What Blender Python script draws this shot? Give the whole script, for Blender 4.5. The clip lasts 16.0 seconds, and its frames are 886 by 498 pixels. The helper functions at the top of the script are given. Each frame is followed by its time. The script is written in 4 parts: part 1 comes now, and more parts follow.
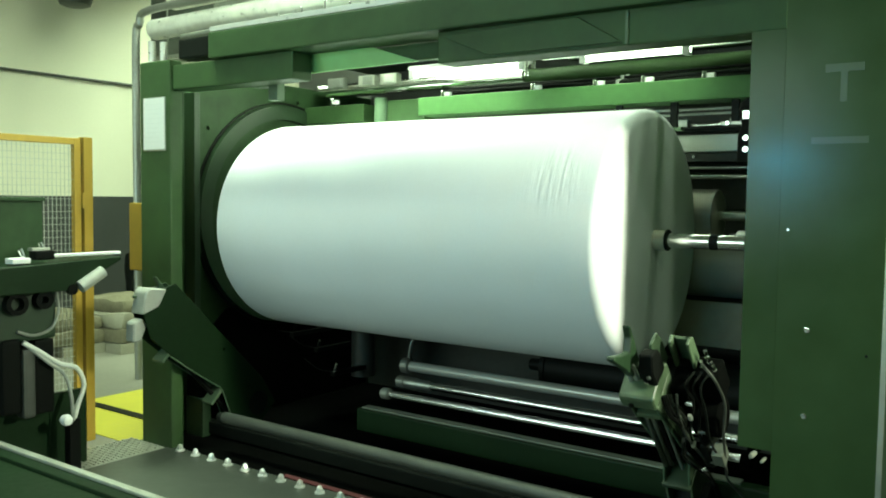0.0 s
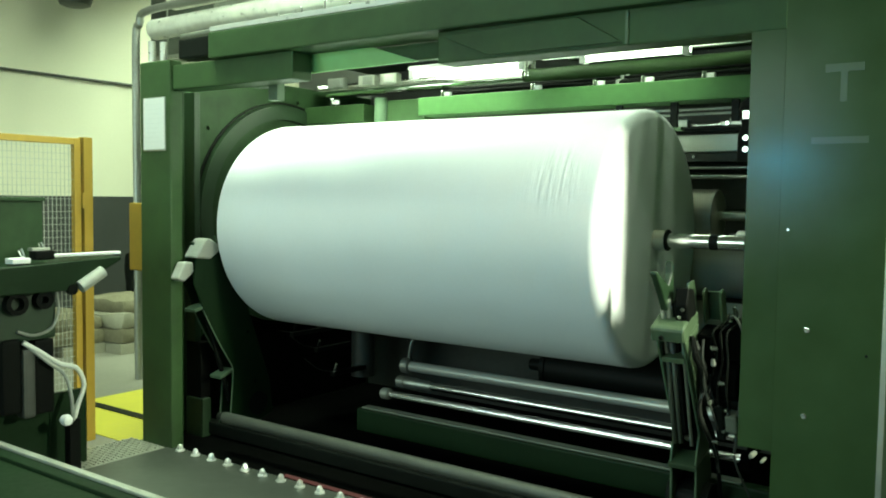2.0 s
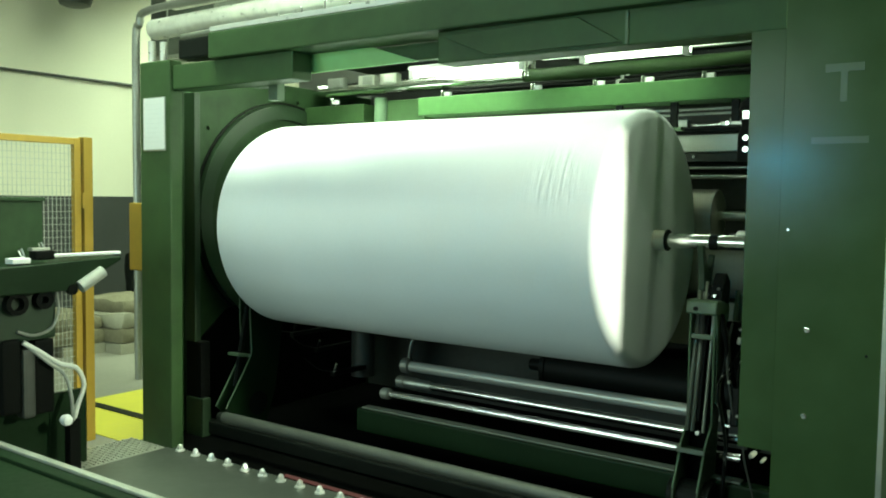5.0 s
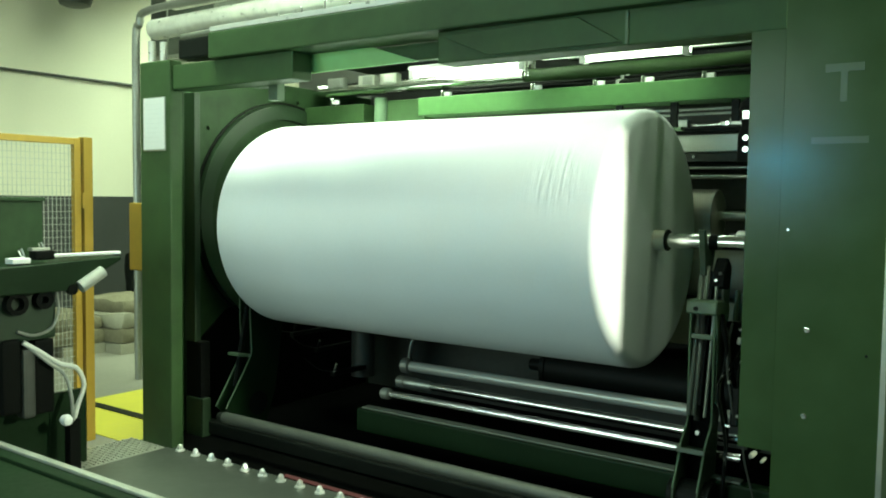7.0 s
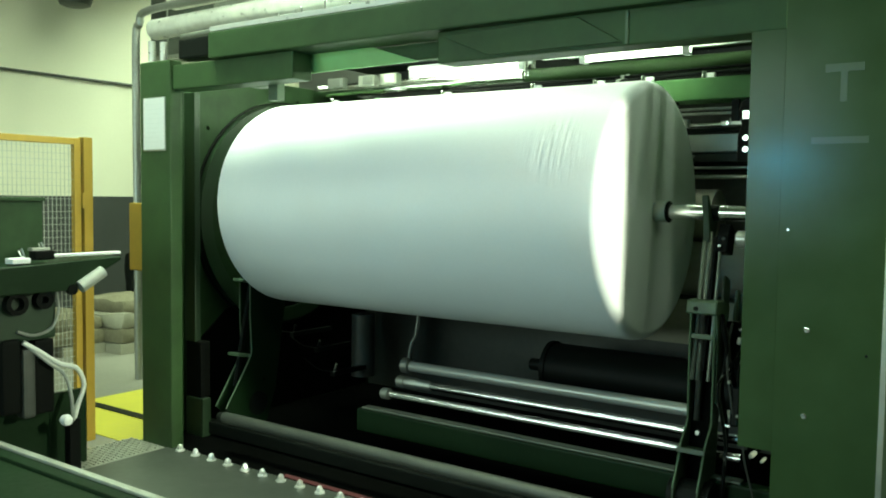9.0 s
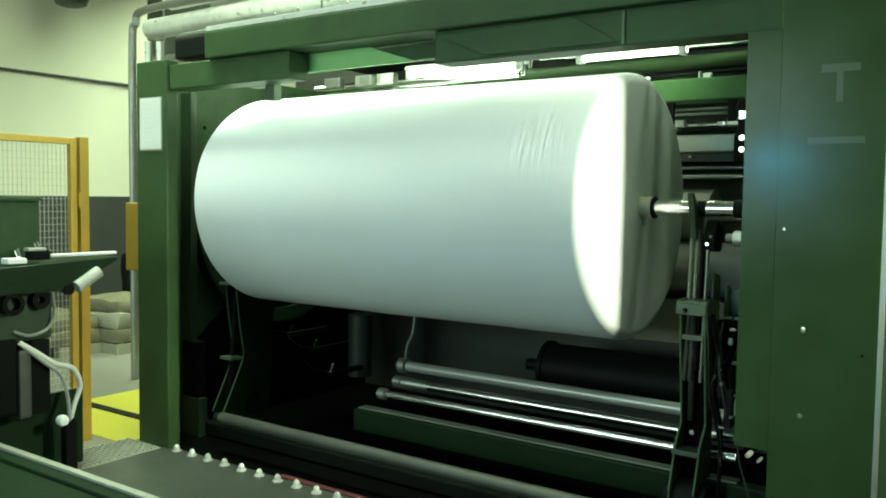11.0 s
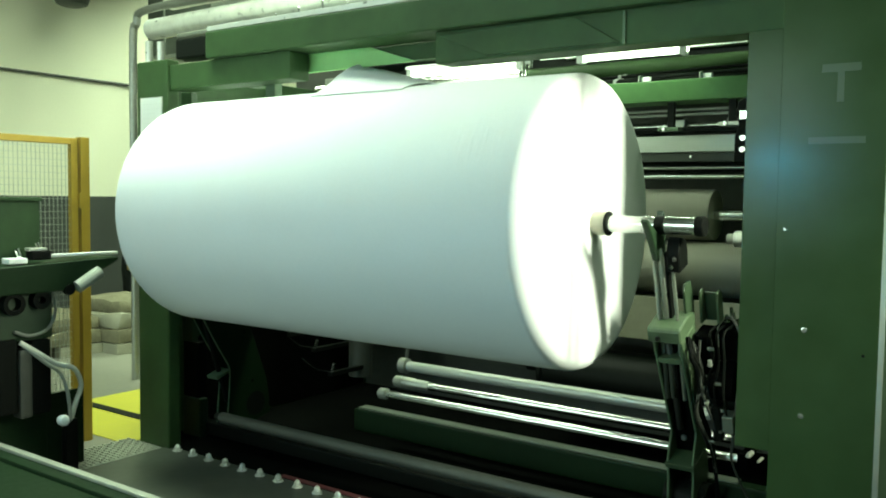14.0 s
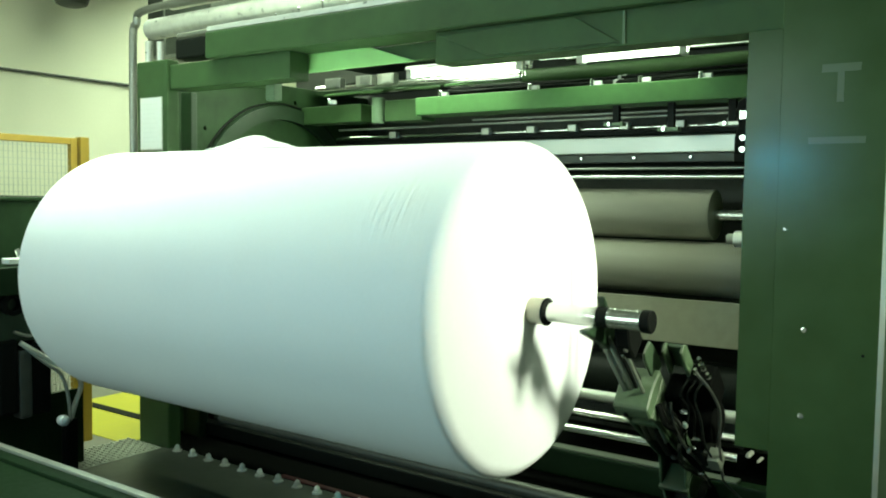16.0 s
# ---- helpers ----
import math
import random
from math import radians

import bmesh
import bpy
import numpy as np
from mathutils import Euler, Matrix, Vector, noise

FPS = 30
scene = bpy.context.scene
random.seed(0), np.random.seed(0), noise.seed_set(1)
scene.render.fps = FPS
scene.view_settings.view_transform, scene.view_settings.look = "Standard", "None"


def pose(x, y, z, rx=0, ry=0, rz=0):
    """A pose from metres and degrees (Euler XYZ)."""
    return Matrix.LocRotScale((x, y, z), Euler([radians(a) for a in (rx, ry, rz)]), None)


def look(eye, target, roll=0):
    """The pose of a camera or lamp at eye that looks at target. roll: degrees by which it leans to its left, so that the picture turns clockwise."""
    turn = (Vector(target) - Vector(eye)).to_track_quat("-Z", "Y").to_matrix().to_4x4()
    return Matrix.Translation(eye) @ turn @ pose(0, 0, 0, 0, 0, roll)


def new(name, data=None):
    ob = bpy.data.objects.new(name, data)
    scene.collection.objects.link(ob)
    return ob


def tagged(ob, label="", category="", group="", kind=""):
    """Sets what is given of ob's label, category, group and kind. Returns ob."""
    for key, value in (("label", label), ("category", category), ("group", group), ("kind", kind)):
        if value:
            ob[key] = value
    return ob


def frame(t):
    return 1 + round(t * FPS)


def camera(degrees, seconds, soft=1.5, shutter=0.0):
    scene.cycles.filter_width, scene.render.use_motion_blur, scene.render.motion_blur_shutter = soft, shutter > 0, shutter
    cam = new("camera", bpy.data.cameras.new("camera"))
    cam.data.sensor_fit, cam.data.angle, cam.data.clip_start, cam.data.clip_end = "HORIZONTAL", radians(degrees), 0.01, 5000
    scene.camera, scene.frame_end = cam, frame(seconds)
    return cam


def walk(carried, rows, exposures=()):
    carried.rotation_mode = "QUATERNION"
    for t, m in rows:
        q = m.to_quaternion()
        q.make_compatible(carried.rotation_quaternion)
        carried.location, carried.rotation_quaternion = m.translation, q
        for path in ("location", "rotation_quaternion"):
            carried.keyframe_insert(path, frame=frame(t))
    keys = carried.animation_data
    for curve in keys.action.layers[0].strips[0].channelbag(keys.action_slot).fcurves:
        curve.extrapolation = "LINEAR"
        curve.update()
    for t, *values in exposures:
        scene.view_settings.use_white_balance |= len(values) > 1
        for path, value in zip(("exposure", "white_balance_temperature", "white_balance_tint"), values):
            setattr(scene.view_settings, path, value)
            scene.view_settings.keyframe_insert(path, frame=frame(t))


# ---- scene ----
PITCH, LEAN = radians(-3.47), 0.785
EYE = (0.0, 0.0, 1.6)


def aim(turn):
    a = radians(turn)
    way = Vector((-math.sin(a) * math.cos(PITCH), math.cos(a) * math.cos(PITCH), math.sin(PITCH)))
    return look(EYE, Vector(EYE) + 5 * way, LEAN)


cam = camera(55.2, 16.0, soft=1.9, shutter=0.5)
walk(cam, [(0.0, aim(35.3)), (9.3, aim(35.3)), (11.1, aim(35.08)), (11.7, aim(35.09)), (12.1, aim(35.13)), (16.0, aim(35.12))],
     exposures=[(0.0, 0.0), (16.0, 0.0)])

# ---- world and lights ----
world = bpy.data.worlds.new("hall")
scene.world = world
world.use_nodes = True
world.node_tree.nodes["Background"].inputs[0].default_value = (0.55, 0.75, 0.6, 1)
world.node_tree.nodes["Background"].inputs[1].default_value = 0.02

TUBE = (0.78, 1.0, 0.70)
COOL = (0.75, 1.0, 0.88)
WARM = (0.90, 1.0, 0.74)


def area(name, place, target, sx, sy, power, colour=TUBE):
    d = bpy.data.lights.new(name, "AREA")
    d.shape, d.size, d.size_y, d.energy, d.color = "RECTANGLE", sx, sy, power, colour
    ob = new(name, d)
    ob.matrix_basis = look(place, target)
    return ob


CEILING = 4.6
# Ceiling lights out of view, each placed to brighten a part of the scene.
LIGHTS = [(-4.2, 4.75, 110, TUBE, 0.9), (-4.4, 2.95, 115, TUBE, 0.9), (-0.85, 4.5, 27, TUBE, 0.25), (-3.9, 0.9, 32, COOL, 0.25), (-6.6, 1.2, 12, TUBE, 0.25),
          (0.4, 1.0, 25, TUBE, 0.25), (-7.9, 7.3, 120, TUBE, 0.25), (-6.5, 5.3, 80, TUBE, 0.9)]
for lx, ly, lp, lc, lw in LIGHTS:
    area("ceiling_tube", (lx, ly, CEILING - 0.16), (lx, ly + 0.001, 0), 1.3, lw, lp, lc).data.spread = radians(140)
# soft daylight from a wide unseen window, added behind the camera
area("window_daylight", (-5.6, -6.05, 2.5), (-4.6, 3.0, 2.0), 6.0, 2.4, 310, COOL)
# narrow key light beyond the column; the pendant fixture is added, out of view
PENDANT = (1.5, 3.30, 2.6)
area("unseen_key_light", PENDANT, (-1.7, 3.3, 1.3), 0.24, 0.8, 46, WARM).data.spread = radians(70)
# the tubes inside the machine, above and behind the roll
area("machine_tube", (-3.5, 4.50, 2.37), (-3.5, 3.95, 1.37), 1.5, 0.06, 19, TUBE)
area("machine_tube", (-1.95, 4.52, 2.39), (-1.95, 4.1, 1.4), 0.8, 0.05, 4, TUBE)


# ---- materials ----
def material(name, colour, rough=0.5, metal=0.0, vary=0.25, grain=18.0, bump=0.08, stain=1.6, spec=0.5, stretch=(1, 1, 1), tone=None):
    m = bpy.data.materials.new(name)
    m.use_nodes = True
    n, l = m.node_tree.nodes, m.node_tree.links
    b = n["Principled BSDF"]
    co = n.new("ShaderNodeTexCoord")
    mp = n.new("ShaderNodeMapping")
    mp.inputs["Scale"].default_value = stretch
    l.new(co.outputs["Object"], mp.inputs[0])
    big, fine = n.new("ShaderNodeTexNoise"), n.new("ShaderNodeTexNoise")
    big.inputs["Scale"].default_value, fine.inputs["Scale"].default_value = stain, grain
    big.inputs["Detail"].default_value, fine.inputs["Detail"].default_value = 5, 6
    for x in (big, fine):
        l.new(mp.outputs[0], x.inputs["Vector"])
    mx = n.new("ShaderNodeMath")
    mx.operation = "MULTIPLY_ADD"
    l.new(big.outputs[0], mx.inputs[0])
    mx.inputs[1].default_value = 0.65
    sc = n.new("ShaderNodeMath")
    sc.operation = "MULTIPLY"
    l.new(fine.outputs[0], sc.inputs[0])
    sc.inputs[1].default_value = 0.35
    l.new(sc.outputs[0], mx.inputs[2])
    ramp = n.new("ShaderNodeValToRGB")
    c = Vector(colour)
    t = Vector(tone) if tone else c
    ramp.color_ramp.elements[0].position, ramp.color_ramp.elements[1].position = 0.3, 0.7
    ramp.color_ramp.elements[0].color = (*(c * (1 - vary)), 1)
    ramp.color_ramp.elements[1].color = (*[min(1, v * (1 + vary * 0.6)) for v in t], 1)
    l.new(mx.outputs[0], ramp.inputs[0])
    l.new(ramp.outputs[0], b.inputs["Base Color"])
    rr = n.new("ShaderNodeMapRange")
    rr.inputs[3].default_value, rr.inputs[4].default_value = max(0.03, rough - 0.1), min(1, rough + 0.12)
    l.new(fine.outputs[0], rr.inputs[0])
    l.new(rr.outputs[0], b.inputs["Roughness"])
    b.inputs["Metallic"].default_value = metal
    b.inputs["Specular IOR Level"].default_value = spec
    if bump:
        bp = n.new("ShaderNodeBump")
        bp.inputs["Strength"].default_value, bp.inputs["Distance"].default_value = bump, 0.01
        l.new(mx.outputs[0], bp.inputs["Height"])
        l.new(bp.outputs[0], b.inputs["Normal"])
    return m


GREEN = material("green_paint", (0.042, 0.088, 0.031), 0.5, vary=0.32, grain=12, stain=2.4, spec=0.25)
GLOSS = material("glossy_green_paint", (0.050, 0.092, 0.036), 0.19, vary=0.26, grain=7, stain=1.6, bump=0.012, spec=0.18)
# Winder green, mottled, darkened for the shade on the inner side plate.
SIDE = material("dimmed_green_paint", (0.027, 0.060, 0.023), 0.5, vary=0.4, grain=16, stain=3.0, spec=0.2)
# Winder green darkened further for shade on the inner rail and ring.
MOSS = material("darkened_green_paint", (0.015, 0.038, 0.015), 0.45, vary=0.35, grain=25)
# Deep green, darkened to hold the shade on inner beams and left arm.
DEEP = material("deep_shaded_green", (0.008, 0.023, 0.008), 0.5, vary=0.3, grain=30, spec=0.12)
# Brightened green: puts the light on the cover plate into its paint.
LIT_GREEN = material("lamplit_green", (0.36, 0.72, 0.26), 0.45, vary=0.12)
SAGE = material("sage_paint", (0.10, 0.165, 0.095), 0.5, vary=0.3, grain=25)
PAPER = material("paper", (0.80, 0.83, 0.85), 0.85, vary=0.03, grain=60, stain=2.0, bump=0.05, spec=0.2)
CARD = material("card_core", (0.62, 0.58, 0.46), 0.8, vary=0.15)
STEEL = material("bright_steel", (0.78, 0.80, 0.76), 0.17, 1.0, vary=0.15, grain=40)
GREY = material("grey_steel", (0.36, 0.38, 0.34), 0.4, 0.8, vary=0.25, grain=35)
DARK = material("near_black_steel", (0.008, 0.010, 0.008), 0.5, 0.0, vary=0.4, grain=25, spec=0.1)
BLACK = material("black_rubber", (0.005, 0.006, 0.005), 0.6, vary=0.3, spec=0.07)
ROLLER = material("rubber_roller", (0.36, 0.35, 0.29), 0.5, vary=0.12, stretch=(0.15, 1, 1))
BURLAP = material("dusty_burlap", (0.20, 0.185, 0.125), 0.9, vary=0.35, grain=30, stain=4.0, bump=0.3, spec=0.1)
TAN = material("tan_panel", (0.34, 0.33, 0.25), 0.6, vary=0.2)
YELLOW = material("yellow_paint", (0.42, 0.27, 0.035), 0.45, vary=0.2)
CREAM = material("cream_wall", (0.78, 0.77, 0.60), 0.85, vary=0.06, grain=50, stain=0.8)
DADO = material("dark_dado", (0.05, 0.056, 0.05), 0.6, vary=0.2)
CONCRETE = material("concrete", (0.20, 0.195, 0.155), 0.7, vary=0.3, grain=22, stain=0.9, bump=0.15)
YFLOOR = material("yellow_floor_paint", (0.52, 0.475, 0.04), 0.55, vary=0.15, grain=20)
SHEET = material("steel_sheet", (0.10, 0.115, 0.095), 0.4, 0.5, vary=0.35, grain=18, stain=2.2, bump=0.12)
ZINC = material("zinc_grating", (0.55, 0.57, 0.50), 0.4, 0.7, vary=0.3)
WHITE = material("white_sheet", (0.78, 0.80, 0.78), 0.6, vary=0.05)
CEIL = material("ceiling_paint", (0.25, 0.25, 0.21), 0.85, vary=0.08)
DULL = material("dull_steel", (0.075, 0.082, 0.07), 0.5, 0.4, vary=0.3)
DUSTY = material("dusty_grey_plastic", (0.32, 0.34, 0.30), 0.55, vary=0.2)
PRINT = material("faint_print", (0.75, 0.77, 0.75), 0.6, vary=0.1)
RED = material("dull_red", (0.11, 0.024, 0.027), 0.6, vary=0.3)
HOSE = material("pale_hose", (0.6, 0.62, 0.56), 0.4, vary=0.1)
FOIL = material("duct_foil", (0.80, 0.82, 0.75), 0.3, 0.35, vary=0.3, grain=14, bump=0.3)
ALU = material("brushed_aluminium", (0.55, 0.57, 0.52), 0.35, 0.35, vary=0.15, stretch=(0.2, 1, 1))
ARMS = material("arm_paint", (0.042, 0.075, 0.038), 0.45, vary=0.3, grain=25)
ROD = material("ground_steel_rod", (0.9, 0.91, 0.88), 0.19, 1.0, vary=0.1, stretch=(0.2, 1, 1))
STUD = material("bright_nut", (0.82, 0.84, 0.80), 0.3, 0.6, vary=0.1)
# Near-black: shade painted into the floor, lower side plate and arm slot.
PIT = material("black_steel_and_shade", (0.0035, 0.004, 0.0035), 0.85, vary=0.4, grain=25, spec=0.01)
# Winder green made lighter for the lamp light on the box beam.
BEAM = material("lamplit_beam_green", (0.058, 0.145, 0.045), 0.5, vary=0.2, grain=20, stain=3.0, spec=0.25)
# Arm paint made lighter for the light on head, cheek and fins.
EDGE = material("lightened_sage", (0.085, 0.135, 0.07), 0.5, vary=0.35, grain=30)
FORK = material("dull_steel_rod", (0.2, 0.225, 0.18), 0.45, 0.35, vary=0.25, grain=30)
MARK = material("worn_mark", (0.066, 0.108, 0.052), 0.35, vary=0.2)


def glow(name, colour, power):
    m = bpy.data.materials.new(name)
    m.use_nodes = True
    b = m.node_tree.nodes["Principled BSDF"]
    b.inputs["Base Color"].default_value = (0.9, 0.9, 0.85, 1)
    b.inputs["Emission Color"].default_value = (*colour, 1)
    b.inputs["Emission Strength"].default_value = power
    return m


LIT = glow("lit_tube", TUBE, 6.0)


# ---- building helpers ----
def mesh(name, bm, mat, smooth=False):
    me = bpy.data.meshes.new(name)
    if smooth:
        for f in bm.faces:
            f.smooth = True
        for e in bm.edges:
            if len(e.link_faces) == 2 and e.calc_face_angle(0) > 0.6:
                e.smooth = False
    bm.to_mesh(me)
    bm.free()
    me.materials.append(mat)
    return me


def part(name, bm, mat, parent, label="", smooth=False):
    ob = new(name, mesh(name, bm, mat, smooth))
    ob.parent = parent
    if label:
        ob["label"] = label
    return ob


def thing(name, label, category, at=(0, 0, 0), group="", kind=""):
    ob = new(name)
    ob.location = at
    ob.empty_display_size = 0.05
    return tagged(ob, label, category, group, kind)


def solo(name, bm, mat, label, category="", group="", kind="", smooth=False):
    return tagged(new(name, mesh(name, bm, mat, smooth)), label, category, group, kind)


def box(x0, x1, y0, y1, z0, z1, bevel=0.006, bm=None):
    out = bm or bmesh.new()
    b = bmesh.new()
    bmesh.ops.create_cube(b, size=1)
    for v in b.verts:
        v.co = Vector(((x0 + x1) / 2 + v.co.x * (x1 - x0), (y0 + y1) / 2 + v.co.y * (y1 - y0), (z0 + z1) / 2 + v.co.z * (z1 - z0)))
    if bevel:
        bmesh.ops.bevel(b, geom=list(b.edges), offset=bevel, segments=2, affect="EDGES", profile=0.6)
    return merge(out, b)


def merge(out, b, m=None):
    index = {v: out.verts.new(m @ v.co if m else v.co) for v in b.verts}
    for f in b.faces:
        g = out.faces.new([index[v] for v in f.verts])
        g.smooth = f.smooth
    b.free()
    return out


def turned(profile, axis="x", at=(0, 0, 0), n=48, bm=None, wobble=None):
    """A turned body: profile of (distance along the axis, radius), closed at both ends."""
    out = bm or bmesh.new()
    rings = []
    for a, r in profile:
        ring = []
        for i in range(n):
            w = 2 * math.pi * i / n
            rad = r + (wobble(a, w, r) if wobble else 0)
            p = (a, rad * math.cos(w), rad * math.sin(w))
            if axis == "y":
                p = (p[2], p[0], p[1])
            elif axis == "z":
                p = (p[1], p[2], p[0])
            ring.append(out.verts.new(Vector(p) + Vector(at)))
        rings.append(ring)
    for u, v in zip(rings, rings[1:]):
        for i in range(n):
            out.faces.new((u[i], u[(i + 1) % n], v[(i + 1) % n], v[i]))
    out.faces.new(rings[0][::-1])
    out.faces.new(rings[-1])
    bmesh.ops.recalc_face_normals(out, faces=list(out.faces))
    return out


def rod(x0, x1, y, z, r, n=24, c=0.004):
    return turned([(x0, r - c), (x0 + c, r), (x1 - c, r), (x1, r - c)], "x", (0, y, z), n)


def post(x, y, z0, z1, r, n=20):
    return turned([(z0, r), (z1 - 0.003, r), (z1, r - 0.003)], "z", (x, y, 0), n)


def bar(a, b, r, n=12, bm=None):
    """A round bar from a to b."""
    a, b = Vector(a), Vector(b)
    d = bmesh.new()
    turned([(0, r), ((b - a).length, r)], "z", (0, 0, 0), n, d)
    m = Matrix.Translation(a) @ (b - a).to_track_quat("Z", "Y").to_matrix().to_4x4()
    return merge(bm or bmesh.new(), d, m)


def hose(points, r, n=8, steps=8):
    """A round hose along a smooth line through the points."""
    p = [Vector(q) for q in points]
    p = [2 * p[0] - p[1]] + p + [2 * p[-1] - p[-2]]
    line = []
    for i in range(1, len(p) - 2):
        for s in range(steps):
            t = s / steps
            line.append(0.5 * (2 * p[i] + (p[i + 1] - p[i - 1]) * t + (2 * p[i - 1] - 5 * p[i] + 4 * p[i + 1] - p[i + 2]) * t * t
                               + (3 * p[i] - p[i - 1] - 3 * p[i + 1] + p[i + 2]) * t ** 3))
    line.append(p[-2])
    bm = bmesh.new()
    rings, side = [], Vector((0.3, 0.5, 0.8))
    for i, q in enumerate(line):
        w = (line[min(i + 1, len(line) - 1)] - line[max(i - 1, 0)]).normalized()
        u = w.cross(side).normalized()
        v = w.cross(u)
        rings.append([bm.verts.new(q + r * (u * math.cos(2 * math.pi * k / n) + v * math.sin(2 * math.pi * k / n))) for k in range(n)])
    for a, b in zip(rings, rings[1:]):
        for k in range(n):
            bm.faces.new((a[k], a[(k + 1) % n], b[(k + 1) % n], b[k]))
    bm.faces.new(rings[0][::-1])
    bm.faces.new(rings[-1])
    bmesh.ops.recalc_face_normals(bm, faces=list(bm.faces))
    return bm


def slab(outline, axis, a0, a1, bevel=0.004):
    """A plate with an outline of (u, v) and thickness from a0 to a1 along the axis: x takes (y, z), y takes (x, z), z takes (x, y)."""
    def at(u, v, a):
        return {"x": (a, u, v), "y": (u, a, v), "z": (u, v, a)}[axis]
    bm = bmesh.new()
    lo = [bm.verts.new(at(u, v, a0)) for u, v in outline]
    hi = [bm.verts.new(at(u, v, a1)) for u, v in outline]
    bm.faces.new(lo[::-1])
    bm.faces.new(hi)
    for i in range(len(lo)):
        j = (i + 1) % len(lo)
        bm.faces.new((lo[i], lo[j], hi[j], hi[i]))
    bmesh.ops.recalc_face_normals(bm, faces=list(bm.faces))
    if bevel:
        bmesh.ops.bevel(bm, geom=list(bm.edges), offset=bevel, segments=1, affect="EDGES")
    return bm


def bolt(r=0.012, h=0.012, axis="y", at=(0, 0, 0)):
    return turned([(-h, r * 0.75), (-h * 0.7, r), (0, r)], axis, at, 6)


# ---- the hall ----
solo("floor", box(-9.2, 9, -6.4, 9.2, -0.2, 0, 0), CONCRETE, "grey-tan concrete factory floor", kind="structure")
wall = solo("wall_west", box(-9.2, -9.0, -6.4, 9.2, 1.56, CEILING, 0), CREAM, "cream painted factory wall", kind="structure")
solo("wall_dado", box(-9.2, -8.985, -6.4, 9.2, 0, 1.56, 0), DADO, "dark grey painted lower band of the wall", kind="structure")
# Made dark so that gaps behind the machine don't show bright.
solo("wall_north", box(-9.0, 9, 9.0, 9.2, 0, CEILING, 0), DADO, "factory wall kept dark to hold back light", kind="structure")
# East and south walls are out of view, dark to cut bounced light.
solo("wall_east", box(9, 9.2, -6.4, 9.2, 0, CEILING, 0), DADO, "factory wall kept dark to hold back light", kind="structure")
for x0, x1, z0, z1 in ((-9.2, 9.2, 0, 1.25), (-9.2, 9.2, 3.75, CEILING), (-9.2, -8.6, 1.25, 3.75), (-2.6, 9.2, 1.25, 3.75)):
    solo("wall_south", box(x0, x1, -6.4, -6.2, z0, z1, 0), DADO, "factory wall kept dark to hold back light", kind="structure")
win = thing("window_1", "unseen wide factory window with steel bars", "window", (0, -6.3, 0), kind="structure")
for k in range(7):
    part("mullion", box(-8.6 + 1.0 * k - 0.02, -8.6 + 1.0 * k + 0.02, -0.03, 0.03, 1.25, 3.75, 0.004), GREY, win)
# Unseen ceiling, darkened for the same reason.
solo("ceiling", box(-9.2, 9.2, -6.4, 9.2, CEILING, CEILING + 0.2, 0), CEIL, "unseen factory ceiling, darkened to cut bounced light", kind="structure")
for lx, ly, lp, lc, lw in LIGHTS:
    f = thing("ceiling_light", "unseen white strip light fixed to the ceiling", "light", (lx, ly, CEILING), "ceiling lights")
    part("housing", box(-0.78, 0.78, -lw / 2 - 0.04, lw / 2 + 0.04, -0.08, 0, 0.01), WHITE, f)
    for k in range(2 if lw < 0.5 else 5):
        part("tube", rod(-0.74, 0.74, -0.07 + 0.14 * k if lw < 0.5 else -0.4 + 0.2 * k, -0.11, 0.015), LIT, f)
pend = thing("added_pendant", "added strip light hung on a rod, out of view", "light", PENDANT)
part("housing", box(0.06, 0.16, -0.045, 0.045, -0.52, 0.54, 0.01), WHITE, pend)
part("tube", post(0.04, 0, -0.48, 0.48, 0.015), LIT, pend)
part("hanger", post(0.11, 0, 0.54, CEILING - PENDANT[2], 0.012), DARK, pend)
solo("wall_conduit", rod(-4, 9, 0, 0, 0.015, 10), DULL, "dark cable conduit along the cream wall", kind="structure").matrix_basis = pose(-8.98, 0, 2.89, 0, 0, 90)
solo("yellow_zone", box(-5.95, -4.72, 3.20, 4.6, 0.001, 0.005, 0), YFLOOR, "bright yellow painted floor zone", kind="structure")
solo("floor_channel", box(-8, -4.72, 3.60, 3.68, 0.005, 0.012, 0.002), DARK, "dark drain channel across the yellow floor", kind="structure")

# ---- winder frame ----
FRONT = 3.29
winder = thing("winder_frame", "dark green painted steel frame of a paper winder", "machine")
part("column", box(-4.69, -4.387, FRONT, 3.38, 0, 2.42, 0.012), GREEN, winder)
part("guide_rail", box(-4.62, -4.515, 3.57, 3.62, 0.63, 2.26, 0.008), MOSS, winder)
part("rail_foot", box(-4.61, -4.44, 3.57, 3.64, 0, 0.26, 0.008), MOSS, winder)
# Black block added to fill the dark gap between rail and foot.
part("rail_gap_block", box(-4.62, -4.47, 3.58, 3.66, 0.26, 0.63, 0.01), BLACK, winder, "black block filling the gap in the guide rail")
part("column", box(-0.80, -0.445, FRONT, 3.298, 0, 3.4, 0.0008), GLOSS, winder, "dark green sheet steel column, slightly glossy")
# Pale strip added for the bright line of light down the column's edge.
part("bright_edge", box(-0.443, -0.425, FRONT + 0.002, 3.299, 0, 3.4, 0.003), ZINC, winder, "pale strip for the bright line down the column edge")
part("rear_cabinet", box(-0.60, 0.3, 3.80, 5.0, 0, 3.4, 0.01), SAGE, winder)
part("inner_panel", box(-0.925, -0.8005, 3.2915, 3.2995, 0.66, 2.235, 0.0008), GLOSS, winder)
